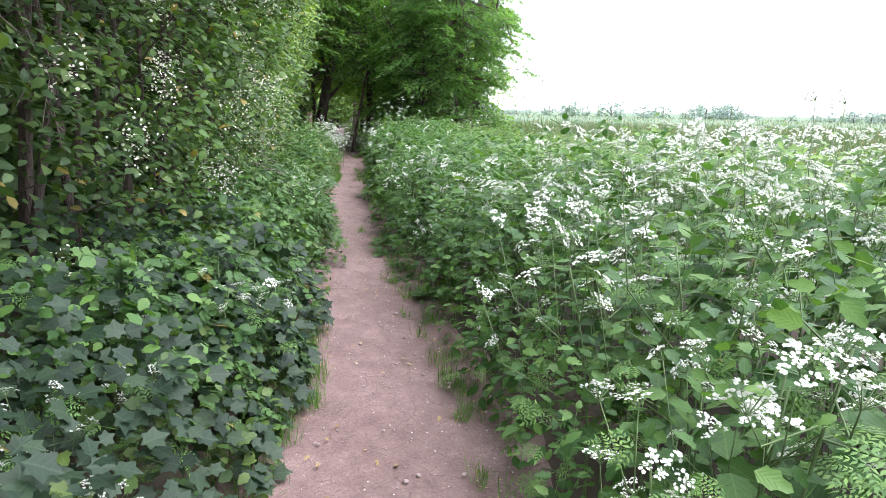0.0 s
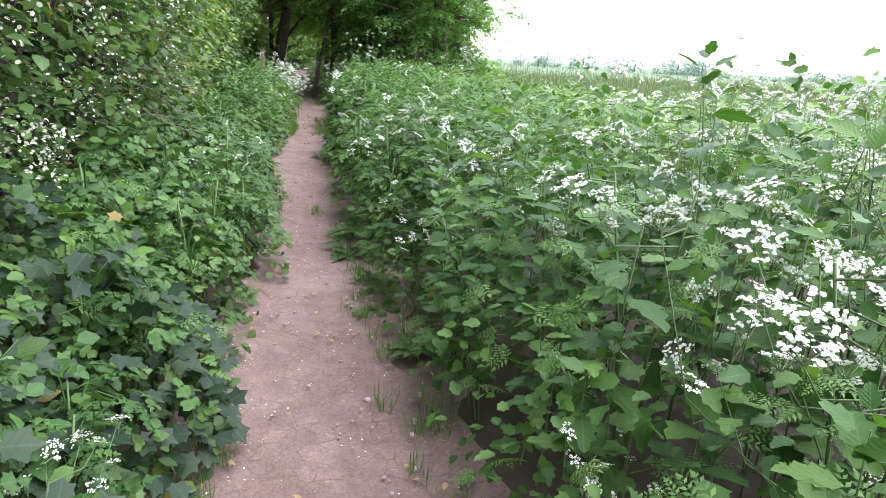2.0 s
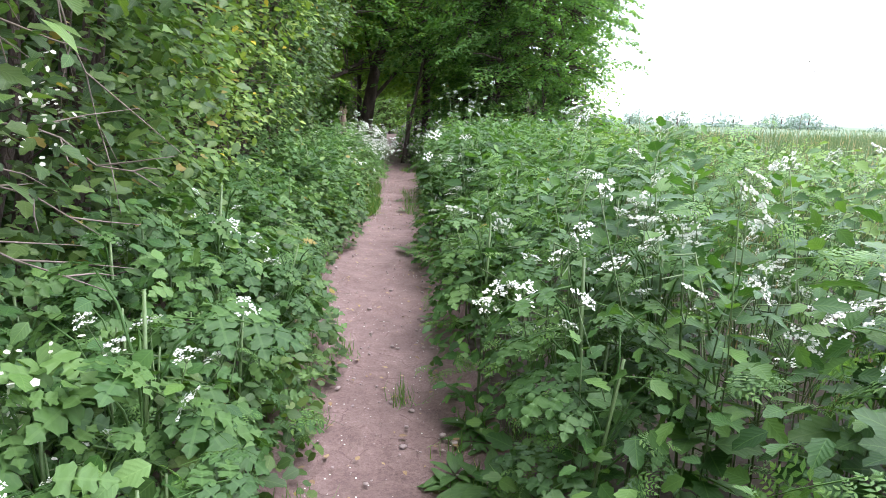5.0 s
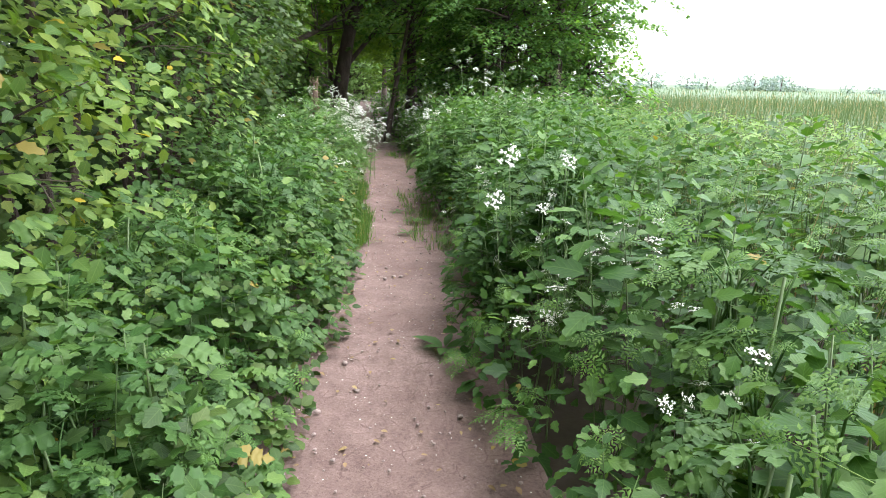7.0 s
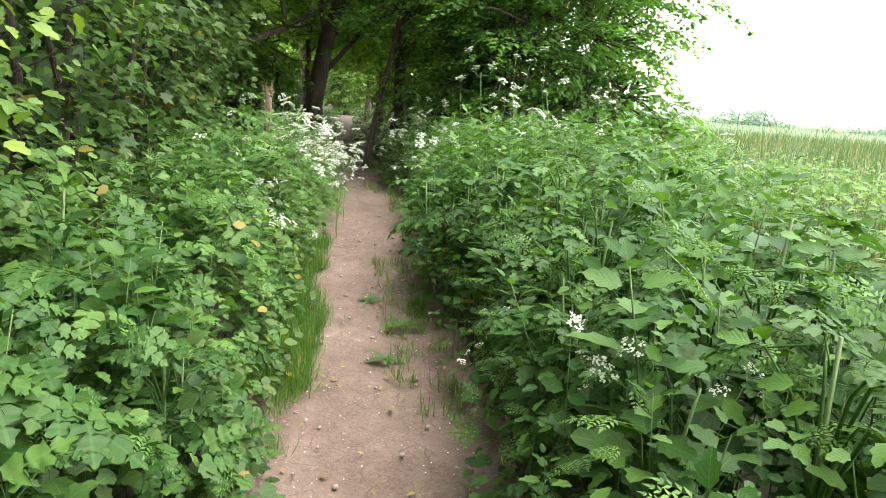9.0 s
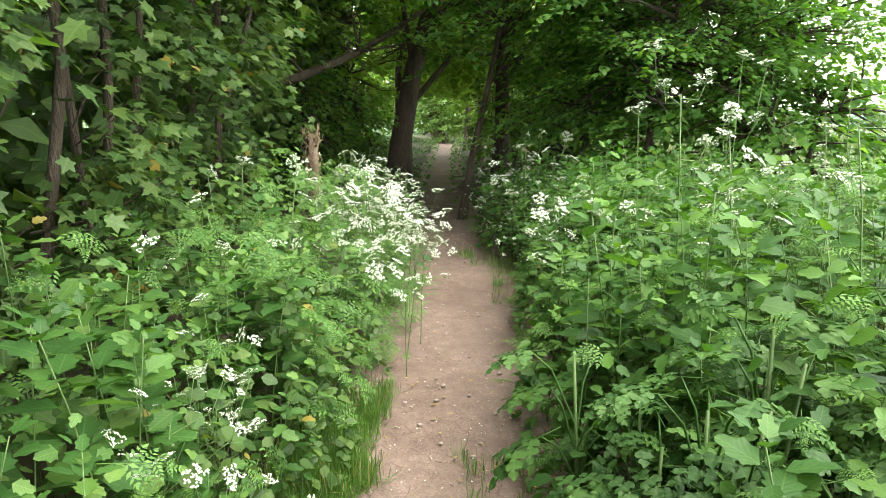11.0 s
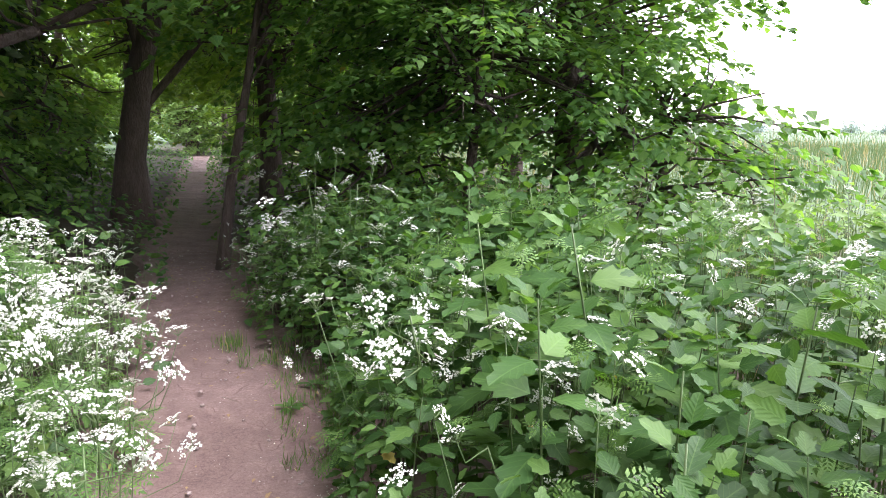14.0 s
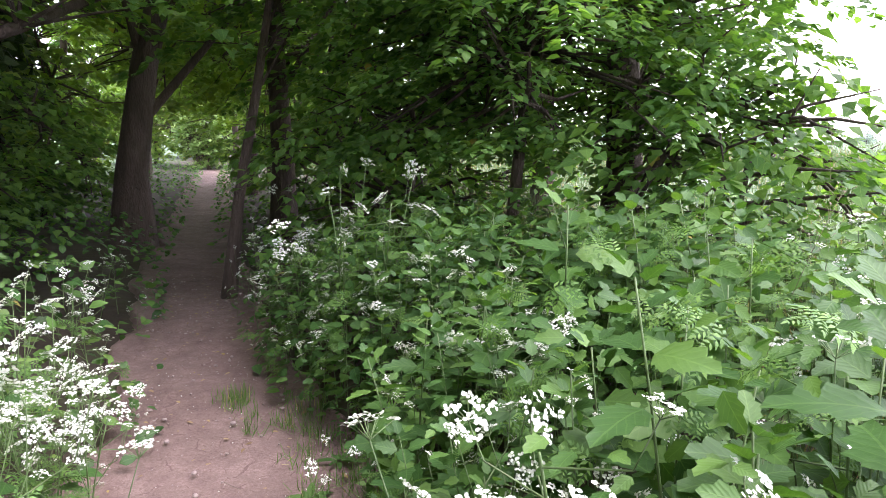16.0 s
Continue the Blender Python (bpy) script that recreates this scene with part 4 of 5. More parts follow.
r = np.random.default_rng(77)
DARK = "dark shaded hawthorn bush with thin woody stems"
hedge_bush(r, -2.5, 0.5, 5.3, 4500, 0.085, HEDGE, DARK, 0, 21, OVAL, 0.5)
hedge_bush(r, 0.5, 2.8, 5.3, 7000, 0.08, HEDGE, DARK, 12, 22, OVAL, 0.55)
hedge_bush(r, 2.6, 4.8, 5.5, 10000, 0.07, HEDGE, "hedge bush hung with creamy white blossom", 30, 23, OVAL, 0.3)
# Bushes from here on mostly take leaf colours lightened for stronger light.
hedge_bush(r, 4.6, 6.8, 5.5, 10000, 0.07, LIT_BRAMBLE, "hedge bush hung with creamy white blossom", 34, 24, OVAL, 0.25)
hedge_bush(r, 6.6, 8.6, 5.3, 7500, 0.072, HEDGE, DARK, 0, 25, BANK_LEAF, 0.3)
hedge_bush(r, 8.3, 10.0, 5.3, 8000, 0.07, LIT_BRAMBLE, "pale green leafy hedge bush", 0, 26, BANK_LEAF, 0.15)
hedge_bush(r, 9.8, 12.4, 5.3, 7500, 0.07, LIT_GOLDEN, "leafy hedge bush, better light put into its yellow-green", 0, 27, BANK_LEAF, 0.0)
hedge_bush(r, 12.2, 14.6, 5.5, 8000, 0.07, LIT_BRAMBLE, "pale green leafy hedge bush", 0, 28, BANK_LEAF, 0.1)
hedge_bush(r, 14.4, 17.0, 5.7, 5200, 0.095, HEDGE, "broad-leaved dark maple bush beside the path", 0, 29, MAPLE_LEAF, 0.1)
hedge_bush(r, 16.8, 20.0, 5.7, 5200, 0.1, HEDGE, "broad-leaved dark maple bush beside the path", 0, 30, MAPLE_LEAF, 0.1)


def thicket(r):
    """Backing leaves behind the hedge's face, added to keep its depth dark."""
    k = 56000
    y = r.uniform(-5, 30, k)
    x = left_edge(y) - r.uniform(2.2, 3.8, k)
    # Taller than can be seen, to hold sky light off the left bank.
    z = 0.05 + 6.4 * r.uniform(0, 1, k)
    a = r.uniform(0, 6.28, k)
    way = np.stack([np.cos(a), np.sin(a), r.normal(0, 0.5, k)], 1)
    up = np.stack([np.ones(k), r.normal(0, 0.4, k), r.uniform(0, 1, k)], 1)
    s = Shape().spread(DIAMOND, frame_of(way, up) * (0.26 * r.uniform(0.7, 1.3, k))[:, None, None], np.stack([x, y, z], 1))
    tagged(part("hedge_thicket", s, HEDGE), "dense leaves deep inside the hedge, added against sky light", "undergrowth", kind="stuff")


thicket(r)


# ---------------------------------------------------------------- trees
def tree(r, name, base, trunk_points, radius, crown, spray, leaves, size, material, label, category="tree", limbs=8, group="", extra=(), tmpl=None, rise=0.0):
    """Tapered trunk, limbs to the sprays of the crown, and a crown of many leaves in flat sprays with gaps."""
    root = new(name)
    root.location = base
    tagged(root, label, category, group)
    tp = np.array(trunk_points, float)
    rad = np.linspace(radius, radius * 0.35, len(tp))
    rad[0] *= 1.35
    part("trunk", Shape().add(*tube(tp, rad, 12)), BARK, root, "grey-brown ridged bark")
    (cx, cy, cz), (rx, ry, rz), low = crown
    q = r.normal(0, 1, (spray * 4, 3))
    q /= np.linalg.norm(q, axis=1)[:, None]
    ang = np.arctan2(q[:, 1], q[:, 0])
    bulge = 1 + 0.22 * np.sin(ang * 3 + base[0]) * np.cos(q[:, 2] * 4 + base[1]) + 0.16 * np.sin(ang * 7 + q[:, 2] * 6)
    q = q * (r.uniform(0.25, 1, (len(q), 1)) ** 0.5) * bulge[:, None]
    q = q * np.array([rx, ry, rz]) + np.array([cx, cy, cz])
    q = q[q[:, 2] > low + rise * np.maximum(q[:, 0] - cx - 0.7, 0)][:spray]
    wood = Shape()
    ends = []
    for k in range(limbs):
        t = r.uniform(0.35, 0.98) * (len(tp) - 1)
        i = min(int(t), len(tp) - 2)
        a = tp[i] + (tp[i + 1] - tp[i]) * (t - i)
        b = q[r.integers(len(q))]
        mid = a + (b - a) * 0.5 + np.array([0, 0, 0.25]) + r.normal(0, 0.15, 3)
        limb = Shape().add(*tube([a, a + (mid - a) * 0.5 + r.normal(0, 0.05, 3), mid, mid + (b - mid) * 0.6 + r.normal(0, 0.08, 3), b], radius * np.array([0.26, 0.2, 0.14, 0.09, 0.03]), 6))
        part("limb", limb, BARK, root)
        ends += [mid, mid * 0.5 + b * 0.5]
    for line, r0, r1 in extra:
        part("limb", Shape().add(*tube(line, np.linspace(r0, r1, len(line)), 8)), BARK, root)
        ends += [np.array(p, float) for p in line[1:]]
    ends = np.array(ends + [tp[-1], tp[-2]])
    for p in q:
        a = ends[np.argmin(((ends - p) ** 2).sum(1))]
        wood.add(*tube([a, (a + p) / 2 + r.normal(0, 0.08, 3), p], [0.022, 0.013, 0.004], 4))
    tagged(part("twig_growth", wood, BARK, root), kind="stuff")
    per = leaves // len(q) + 1
    cc = np.repeat(q, per, 0)
    k = len(cc)
    way0 = (q[:, :2] - np.array([cx, cy])) / (np.linalg.norm(q[:, :2] - np.array([cx, cy]), axis=1)[:, None] + 0.1) + r.normal(0, 0.45, (len(q), 2))
    way0 /= np.linalg.norm(way0, axis=1)[:, None]
    o = np.repeat(np.concatenate([way0, r.normal(-0.18, 0.15, (len(q), 1))], 1), per, 0)
    long = np.repeat(r.uniform(0.6, 1.15, len(q)), per)
    t = r.uniform(-0.5, 0.6, k)
    side = np.where(r.uniform(0, 1, k) < 0.5, -1.0, 1.0)
    across = np.stack([-o[:, 1], o[:, 0], np.zeros(k)], 1)
    reach = side * (0.62 - t) * 0.42 * r.uniform(0.05, 1, k) * long
    p = cc + o * (t * long)[:, None] + across * reach[:, None]
    p[:, 2] += r.normal(0, 0.035, k) - 0.2 * (t + 0.5) ** 2 * long - 0.15 * np.abs(reach)
    way = o * 0.8 + across * side[:, None] + r.normal(0, 0.25, (k, 3)) - np.array([0, 0, 0.2])
    ok = p[:, 2] > low - 0.25
    p, way = p[ok], way[ok]
    k = len(p)
    up = np.stack([r.normal(0, 0.3, k), r.normal(0, 0.3, k), np.ones(k)], 1)
    part("crown", Shape().spread(DIAMOND if tmpl is None else tmpl, frame_of(way, up) * (size * r.uniform(0.65, 1.25, k))[:, None, None], p), material, root, "many small green leaves in layered sprays")
    return root


r = np.random.default_rng(88)
BIG = "mature tree with a bare leaning trunk beside the path"
EDGE = "spreading tree whose leafy boughs hang over the field edge"
SLIM = "slim tree among the shaded growth by the path"
tree(r, "tree", (-3.55, 26, 0), [(0, 0, -0.1), (0.05, 0, 1), (0.3, 0, 2.4), (0.75, 0, 4), (1.2, 0.2, 6.5)], 0.25, ((0.2, 1, 6.2), (3.4, 3.6, 2.3), 3.9), 260, 16000, 0.14, TREE, BIG, limbs=9,
     extra=[([(0.5, 0, 3.0), (0.9, -0.1, 3.5), (1.6, -0.2, 3.55), (2.4, -0.3, 3.3)], 0.08, 0.03)])
tree(r, "tree", (-1.5, 24.2, 0), [(0, 0, -0.1), (0.03, 0, 1.2), (-0.02, 0.1, 2.6), (0.1, 0.1, 4), (0.2, 0.2, 6)], 0.15, ((0.9, 0, 4.4), (2.6, 2.6, 2.8), 2.0), 240, 16000, 0.11, TREE, SLIM, limbs=12, tmpl=OVAL)
tree(r, "tree", (-2.0, 22.7, 0), [(0, 0, -0.1), (0.14, 0, 0.9), (0.34, 0.05, 1.9), (0.5, 0.1, 2.8), (0.8, 0.2, 4)], 0.06, ((0.9, 0.3, 3.6), (1.5, 1.5, 1.5), 2.1), 80, 3600, 0.1, TREE, SLIM, limbs=6)
tree(r, "tree", (1.6, 22.0, 0), [(0, 0, -0.1), (0.05, 0, 1.2), (0.0, 0.1, 2.6), (0.1, 0.1, 4.4), (0.2, 0.2, 7)], 0.2, ((-0.35, -0.2, 3.6), (2.4, 2.3, 4.4), 1.4), 560, 56000, 0.085, TREE, EDGE, limbs=13, tmpl=OVAL, rise=0.9)
tree(r, "tree", (0.3, 21.3, 0), [(0, 0, -0.1), (0.02, 0, 0.9), (0.1, 0.0, 1.8), (0.1, 0.1, 3), (0.3, 0.2, 4.5)], 0.06, ((0.1, 0.1, 3.2), (1.6, 1.3, 1.8), 1.5), 170, 14000, 0.08, TREE, SLIM, limbs=10, tmpl=OVAL)
tree(r, "tree", (2.6, 26.5, 0), [(0, 0, -0.1), (0.05, 0, 1.4), (0.0, 0.1, 3.0), (0.1, 0.1, 5), (0.2, 0.2, 7)], 0.18, ((0, 0, 4.4), (2.0, 2.8, 3.6), 1.3), 260, 17000, 0.12, TREE, EDGE, limbs=16)
tree(r, "tree", (-5.0, 21.7, 0), [(0, 0, -0.1), (0.0, 0, 1.2), (0.1, 0.1, 2.4), (0.1, 0.1, 4), (0.2, 0.2, 6)], 0.22, ((0.4, 0, 4.7), (3.2, 3.2, 2.6), 2.3), 300, 18000, 0.13, TREE, SLIM, limbs=10,
     extra=[([(0.1, -0.1, 1.7), (0.9, 0.3, 2.0), (1.5, 0.9, 2.35), (2.0, 2.0, 2.9), (2.3, 3.1, 3.4)], 0.07, 0.035)])
# Trees farther back get the leaf colour painted as if sunlit.
for bx, by, nl in ((-6.2, 29, 8000), (-0.6, 29.0, 9000), (-7.0, 35, 7000), (-2.0, 36.5, 7000), (1.6, 32, 8000), (-8.5, 25, 7000), (-9.5, 31, 6000)):
    tree(r, "tree", (bx, by, 0), [(0, 0, -0.1), (0.05, 0, 1.2), (0.0, 0.1, 2.6), (0.1, 0.1, 4), (0.2, 0.2, 6)], 0.16, ((0, 0, 3.9), (2.6, 2.6, 3.4), 0.5), 230, nl, 0.19, SUNLIT_LEAF, SLIM, limbs=10)
for bx, by, cx in ((-4.6, 31.5, 1.2), (-2.4, 33.5, -1.2), (-6.0, 39, 1.5), (-3.4, 41, -1.0)):
    tree(r, "tree", (bx, by, 0), [(0, 0, -0.1), (0.05, 0, 1.2), (0.0, 0.1, 2.6), (0.1, 0.1, 4), (0.2, 0.2, 6)], 0.13, ((cx, 0, 4.4), (2.4, 2.4, 2.3), 2.25), 200, 7000, 0.18, SUNLIT_LEAF, SLIM, limbs=8)
for bx, by in ((-10.5, 50), (-8.2, 52), (-3.6, 51), (-1.0, 49), (2.0, 50)):
    tree(r, "bush", (bx, by, 0), [(0, 0, -0.1), (0.05, 0, 0.8), (0.0, 0.1, 1.8), (0.1, 0.1, 3)], 0.1, ((0, 0, 2.8), (2.2, 1.6, 2.8), 0.1), 150, 4500, 0.22, SUNLIT_LEAF, "far-end path bush, brightness put into its pale green leaves", "bush", limbs=8)
# Extra crowns, mostly too high to be seen, added to darken the path.
for bx, by, nl in ((-6.6, 23.0, 9000), (-6.8, 43.0, 7000)):
    tree(r, "tree", (bx, by, 0), [(0, 0, -0.1), (0.05, 0, 1.6), (0.0, 0.1, 3.4), (0.1, 0.1, 5.4), (0.2, 0.2, 8)], 0.15, ((2.4 if bx < -6 else 0.4 if bx < -3 else -0.8, 0, 7.0), (3.4, 3.6, 2.6), 4.6), 260, nl, 0.22, TREE, "tall tree added overhead to shade the path", limbs=9)
for bx, by in ((-13.0, 60), (-10.0, 62), (-7.0, 61), (-4.2, 63), (-1.2, 61), (2.0, 62)):
    tree(r, "tree", (bx, by, 0), [(0, 0, -0.1), (0.05, 0, 1.4), (0.0, 0.1, 3.0), (0.1, 0.1, 5)], 0.18, ((0, 0, 5.0), (2.8, 2.0, 5.0), 0.2), 260, 8000, 0.34, TREE, "leafy tree beyond the far end of the path", limbs=8)
tree(r, "bush", (-5.1, 47.2, 0), [(0, 0, -0.1), (0.05, 0, 0.5), (0.0, 0.1, 1.0), (0.1, 0.1, 1.6)], 0.06, ((0, 0, 1.5), (1.3, 0.9, 1.5), 0.1), 110, 3500, 0.16, PALED_LEAF, "pale green bush where the path bends away", "bush", limbs=6)
tree(r, "bush", (-5.8, 49, 0), [(0, 0, -0.1), (0.05, 0, 0.6), (0.0, 0.1, 1.2), (0.1, 0.1, 2)], 0.1, ((0, 0, 2.4), (2.2, 1.6, 2.4), 0.1), 150, 5000, 0.2, LIT_GOLDEN, "far-end path bush, brightness put into its pale green leaves", "bush", limbs=8)
for bx, by, sx in ((-0.3, 22.6, 1.3), (1.9, 20.6, 1.2), (-0.6, 26.2, 1.4), (1.4, 26.6, 1.7), (-4.9, 24.2, 1.2), (-5.2, 27.6, 1.2)):
    tree(r, "bush", (bx, by, 0), [(0, 0, -0.1), (0.05, 0, 0.5), (0.0, 0.1, 1.0), (0.1, 0.1, 1.6)], 0.05, ((0, 0, 1.2), (sx, sx * 0.9, 1.1), 0.15), 90, 3600, 0.12, TREE, "dark leafy bush in the shade of the trees", "bush", limbs=6)


def far_tree(seed):
    r = np.random.default_rng(seed)
    root = new("far_tree")
    part("trunk", Shape().add(*tube([(0, 0, -0.2), (0.1, 0, 1.5), (0, 0.1, 3.0), (0.2, 0, 5)], [0.35, 0.28, 0.2, 0.1], 7)), BARK, root)
    c = r.normal(0, 1, (44, 3))
    c /= np.linalg.norm(c, axis=1)[:, None]
    c = c * r.uniform(0.4, 1, (44, 1)) ** 0.4 * np.array([4.8, 4.8, 3.6]) + np.array([0, 0, 2.9])
    c[:, 2] = np.maximum(c[:, 2], 0.6)
    p = np.repeat(c, 10, 0) + r.normal(0, 0.6, (44 * 10, 3))
    k = len(p)
    way = r.normal(0, 1, (k, 3)) * np.array([1, 1, 0.4])
    up = r.normal(0, 0.5, (k, 3)) + np.array([0, 0, 1])
    part("crown", Shape().spread(DIAMOND, frame_of(way, up) * (1.0 * r.uniform(0.6, 1.3, k))[:, None, None], p), HAZED_LEAF, root)
    return root


r = np.random.default_rng(99)
spots = []
for k in range(90):
    fx = -20 + 230 * (k + r.uniform(-0.4, 0.4)) / 90
    if math.sin(fx * 0.13 + 2) + math.sin(fx * 0.31) < -0.9:
        continue
    sc = r.uniform(0.5, 0.9) * (1.8 if r.uniform(0, 1) < 0.1 else 1.0) * (0.9 + 0.4 * math.sin(fx * 0.11 + 1) * math.sin(fx * 0.043))
    spots.append((fx, 205 + r.uniform(-12, 20) - 0.25 * max(fx - 60, 0), 0, r.uniform(0, 6.28), sc, 0))
plant_out([lambda s=s: far_tree(900 + s) for s in range(4)], spots, "broadleaf tree in the far treeline, haze tinted into its leaves", "tree", "treeline across the field")


# ---------------------------------------------------------------- small things
def tall_grass(seed):
    """A seeding grass stalk that stands above the bank."""
    r = np.random.default_rng(seed)
    root = new("tall_grass_stalk")
    lean = r.normal(0, 0.16, 2)
    axis = lambda t: np.array([lean[0] * t ** 2, lean[1] * t ** 2, 1.65 * t])
    part("stalk", Shape().add(*tube([axis(t) for t in np.linspace(0, 1, 8)], np.linspace(0.0022, 0.0009, 8), 4)), DARKSTEM, root)
    head = Shape()
    for k in range(26):
        t = 0.84 + 0.16 * k / 26
        a = 2.4 * k
        p = axis(t)
        q = p + np.array([math.cos(a), math.sin(a), 0.9]) * (0.02 + 0.03 * (1.05 - t) * 6)
        head.add(*tube([p, q], [0.0006, 0.0004], 3))
        head.spread(HEDGE_LEAF, frame_of(q - p) * 0.014, [q])
    part("seed_head", head, DARKSTEM, root)
    return root


r = np.random.default_rng(111)
spots = spots_in(r, 12, 3.5, 9.5, 0.9, 2.8, 1, 0.85, 1.05, 0.08) + spots_in(r, 5, 16, 20, 1.0, 2.6, 1, 0.9, 1.05, 0.1)
plant_out([lambda s=s: tall_grass(1000 + s) for s in range(5)], spots, "thin brown seeding grass stalk above the bank", "grass stalk", "tall grass stalks")


def dock(seed):
    r = np.random.default_rng(seed)
    root = new("dock_rosette")
    for k in range(8):
        a = 2.4 * k + r.normal(0, 0.2)
        way = np.array([math.cos(a), math.sin(a), r.uniform(0.15, 0.7)])
        part("leaf", Shape().spread(blade(3, 0.36, 0.45, 0.05, 0.1, 0.35), frame_of(way) * r.uniform(0.09, 0.17), [way * 0.012]), HOGWEED, root)
    return root


spots = []
for _ in range(22):
    y = r.uniform(4.9, 8.2)
    spots.append((float(right_edge(y)) + r.uniform(-0.08, 0.22), y, 0.005, r.uniform(0, 6.28), r.uniform(0.6, 1.25), 0.0))
for y, d in ((13.9, -0.2), (14.4, -0.12), (14.9, -0.22), (19.0, -0.2), (19.3, -0.05), (11.2, 0.02), (12.3, 0.05), (9.2, 0.05)):
    spots.append((float(right_edge(y)) + d, y, 0.005, r.uniform(0, 6.28), r.uniform(0.7, 1.2), 0.0))
plant_out([lambda s=s: dock(1100 + s) for s in range(4)], spots, "low green dock rosette on the bare path edge", "weed", "weeds on the path edge")


def dead_branch(r, start, way, length, label):
    root = new("dead_branch")
    root.location = start
    tagged(root, label, "branch", "bare branches in the hedge")
    way = np.array(way, float) / np.linalg.norm(way)
    pts = [way * length * t + np.array([0, 0, -0.18 * length * t * t]) + r.normal(0, 0.012, 3) * (t > 0) for t in np.linspace(0, 1, 7)]
    part("limb", Shape().add(*tube(pts, np.linspace(0.006, 0.0015, 7), 5)), TWIG, root)
    for k in (2, 3, 4, 5):
        w = way + r.normal(0, 0.5, 3)
        ln = length * r.uniform(0.2, 0.4)
        part("twig", Shape().add(*tube([pts[k], pts[k] + w * ln * 0.5 + r.normal(0, 0.01, 3), pts[k] + w * ln], [0.0035, 0.0025, 0.001], 4)), TWIG, root)


for k in range(4):
    y = 6.85 + 0.2 * k
    dead_branch(r, (float(left_edge(y)) - 1.05 + r.normal(0, 0.05), y, 2.15 - 0.07 * (k % 4)), (0.35 + r.normal(0, 0.2), r.normal(-0.2, 0.3), -0.9), r.uniform(0.5, 0.8), "bare grey-brown dead branch hanging out of the hedge")
for k in range(3):
    y = 6.7 + 0.25 * k
    dead_branch(r, (float(left_edge(y)) - 1.15, y, 1.05 + 0.12 * k), (0.8, 0.3, -0.25), r.uniform(0.5, 0.75), "bare grey-brown dead branch sticking out of the hedge")
for k in range(5):
    y = 2.6 + 0.3 * k
    dead_branch(r, (float(left_edge(y)) - 1.5, y, 2.4 - 0.12 * k), (0.5, r.normal(-0.2, 0.3), -0.8), r.uniform(0.5, 0.9), "bare grey-brown dead branch hanging in the hedge")
dead_branch(r, (-2.9, 10.6, 1.0), (0.8, -0.2, 0.1), 0.6, "bare grey-brown dead branch sticking out of the hedge")
dead_branch(r, (-3.0, 12.6, 1.6), (0.8, -0.3, 0.1), 0.6, "bare grey-brown dead branch sticking out of the hedge")


def old_post():
    """A rotted post, splintered at the top and wrapped in dry grass."""
    root = new("rotten_post")
    root.location = (-2.8, 18.2, -0.05)
    tagged(root, "rotten splintered wooden post wrapped in dry grass", "post")
    s = Shape()
    v, f, u = tube([(0, 0, 0), (0.005, 0, 0.5), (0.0, 0.01, 1.0), (0.012, 0, 1.2), (0.015, 0, 1.3)], [0.04, 0.039, 0.037, 0.037, 0.032], 10)
    v = v + np.random.default_rng(5).normal(0, 0.006, v.shape)
    v[-10:, 2] += np.random.default_rng(8).uniform(-0.1, 0.13, 10)
    part("post", s.add(v, f, u), WOOD, root)
    q = np.random.default_rng(6)
    wrap = Shape()
    for k in range(120):
        a, z = q.uniform(0, 6.28), q.uniform(0.9, 1.42)
        p = [np.array([0.042 * math.cos(a + t), 0.042 * math.sin(a + t), z + q.normal(0, 0.03)]) * np.array([1 + 0.8 * t * q.uniform(0, 1.0), 1 + 0.8 * t * q.uniform(0, 1), 1]) for t in (0, 0.5, 1.0, 1.5)]
        wrap.add(*tube(p, [0.0018] * 4, 3))
    part("dry_grass", wrap, STRAW, root, "dry straw-coloured grass stems")


old_post()


def scatter_on_path(r, k, y0, y1, edge):
    y = r.uniform(y0, y1, k)
    t = r.beta(edge, edge, k)
    x = left_edge(y) - 0.1 + (right_edge(y) - left_edge(y) + 0.2) * t
    return np.stack([x, y, 0.05 * np.clip(np.abs(t - 0.5) * 2 - 0.55, 0, 1) ** 1.5 * 2 + 0.004], 1)


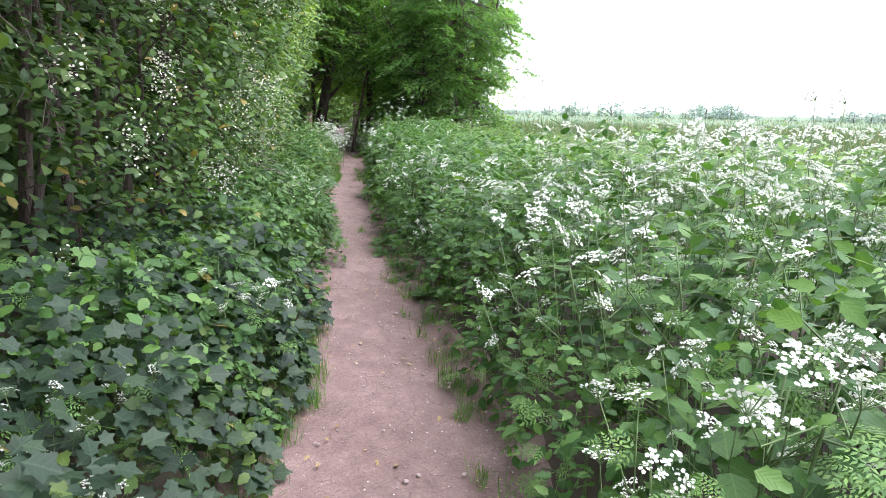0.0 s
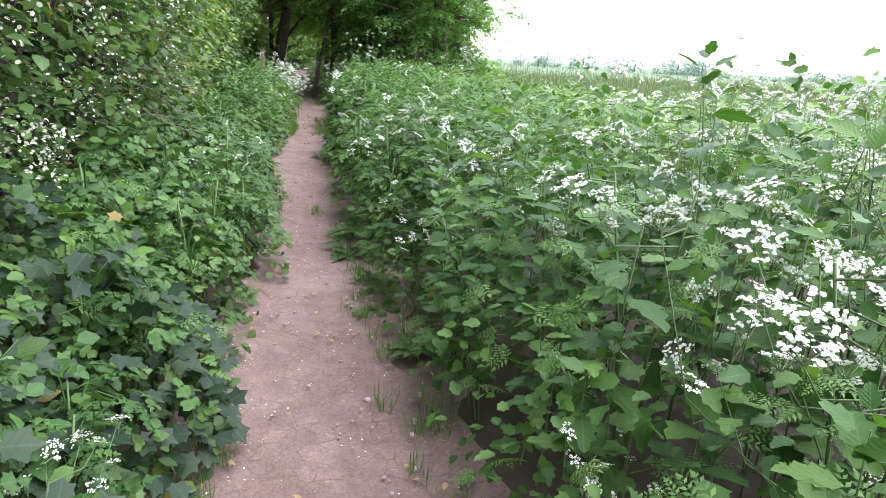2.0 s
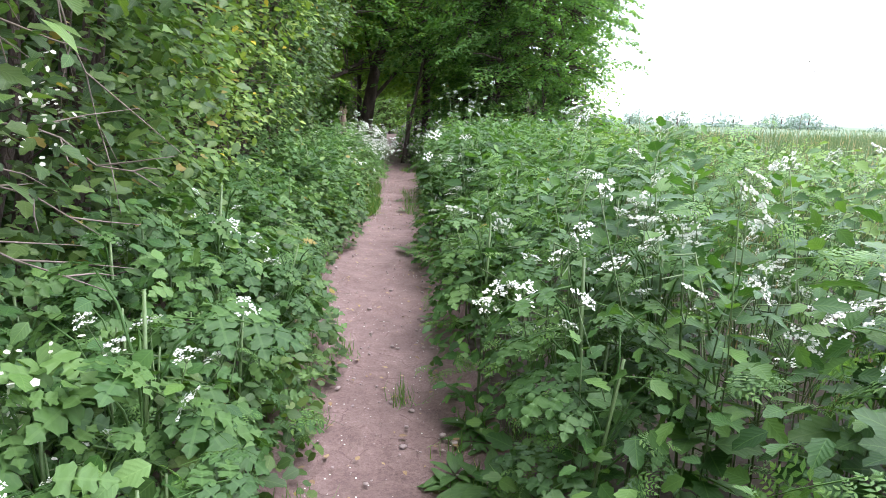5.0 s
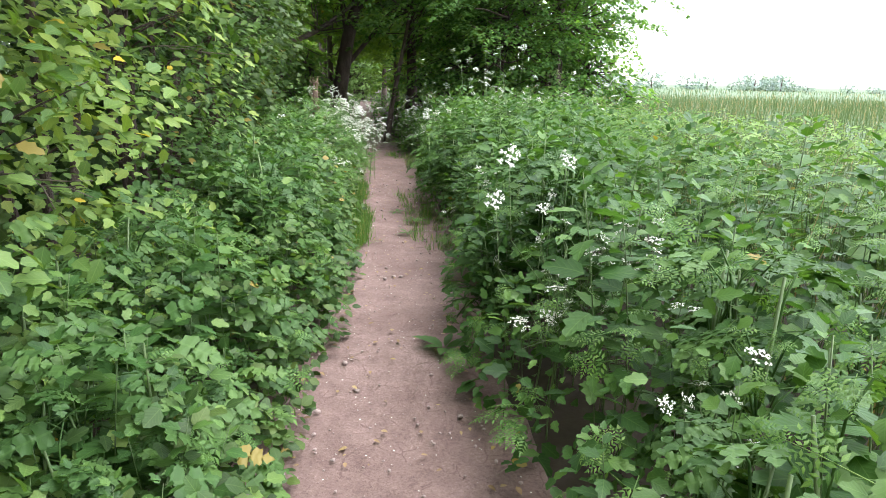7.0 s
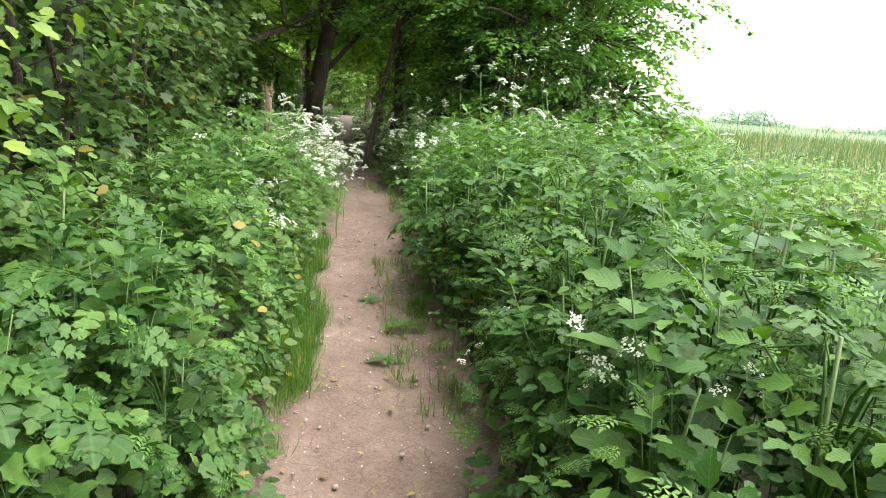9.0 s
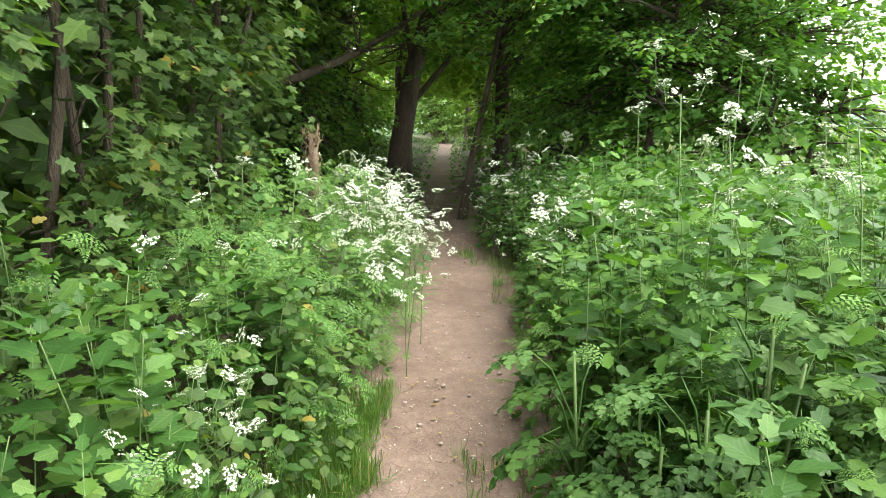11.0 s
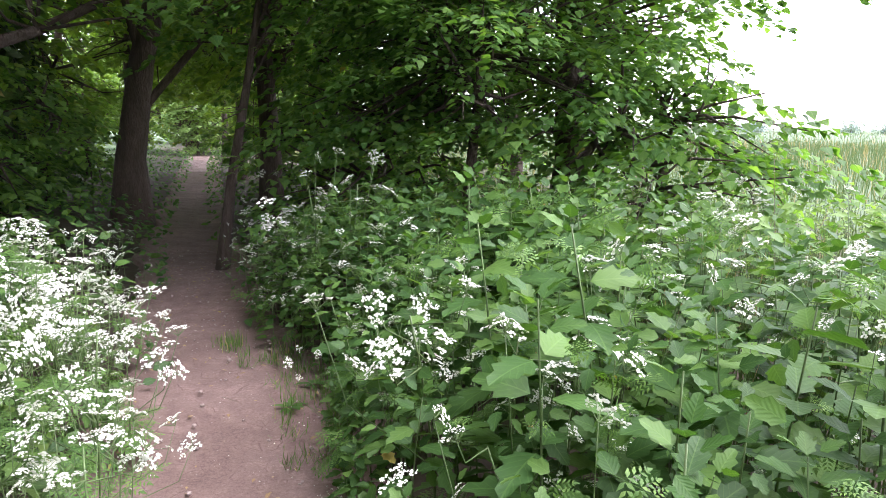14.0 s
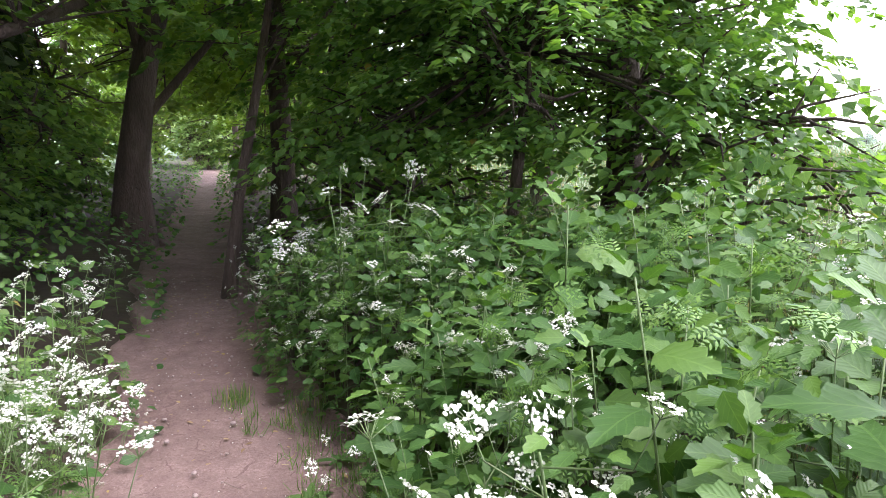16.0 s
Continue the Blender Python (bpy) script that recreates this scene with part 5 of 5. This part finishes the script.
def path_litter():
    r = np.random.default_rng(123)
    ico = bmesh.new()
    bmesh.ops.create_icosphere(ico, subdivisions=1, radius=1)
    bmesh.ops.triangulate(ico, faces=ico.faces)
    v = np.array([q.co for q in ico.verts])
    f = np.array([[q.index for q in fc.verts] for fc in ico.faces])
    ico.free()
    k = 2200
    p = scatter_on_path(r, k, 0, 24, 0.8)
    m = frame_of(np.stack([r.normal(0, 1, k), r.normal(0, 1, k), np.zeros(k)], 1)) * (np.stack([r.uniform(0.7, 1.3, k), r.uniform(0.7, 1.3, k), r.uniform(0.4, 0.8, k)], 1) * np.minimum(r.exponential(0.0035, k) + 0.002, 0.016)[:, None])[:, None, :]
    tagged(part("path_pebbles", Shape().spread((v, f, np.full((len(v), 2), 0.3)), m, p), STONE), "small pebbles and crumbs of earth on the path", "pebbles", kind="stuff")
    k = 1300
    p = scatter_on_path(r, k, 0, 21, 0.7) + np.array([0, 0, 0.004])
    tagged(part("fallen_petals", Shape().spread(HEX, random_turn(r, k, 0.3) * r.uniform(0.0018, 0.0042, k)[:, None, None], p), PETAL), "tiny white fallen petals along the path", "petals", kind="stuff")
    k = 900
    p = scatter_on_path(r, k, 0, 24, 0.6) + np.array([0, 0, 0.006])
    a = r.uniform(0, 6.28, k)
    m = frame_of(np.stack([np.cos(a), np.sin(a), r.normal(0.05, 0.12, k)], 1)) * r.uniform(0.012, 0.04, k)[:, None, None]
    tagged(part("leaf_litter", Shape().spread(PLAIN_LEAF, m, p), LITTER), "dry brown fallen leaves on the earth", "leaf litter", kind="stuff")
    s = Shape()
    for q in scatter_on_path(r, 140, 0, 22, 0.6):
        a, ln = r.uniform(0, 6.28), r.uniform(0.03, 0.12)
        w = np.array([math.cos(a), math.sin(a), 0]) * ln
        s.add(*tube([q, q + w * 0.5 + r.normal(0, 0.004, 3) * np.array([1, 1, 0.3]), q + w], [0.0014, 0.0013, 0.0009], 4))
    tagged(part("twig_litter", s, TWIG), "thin dry twigs lying on the path", "twigs", kind="stuff")


path_litter()
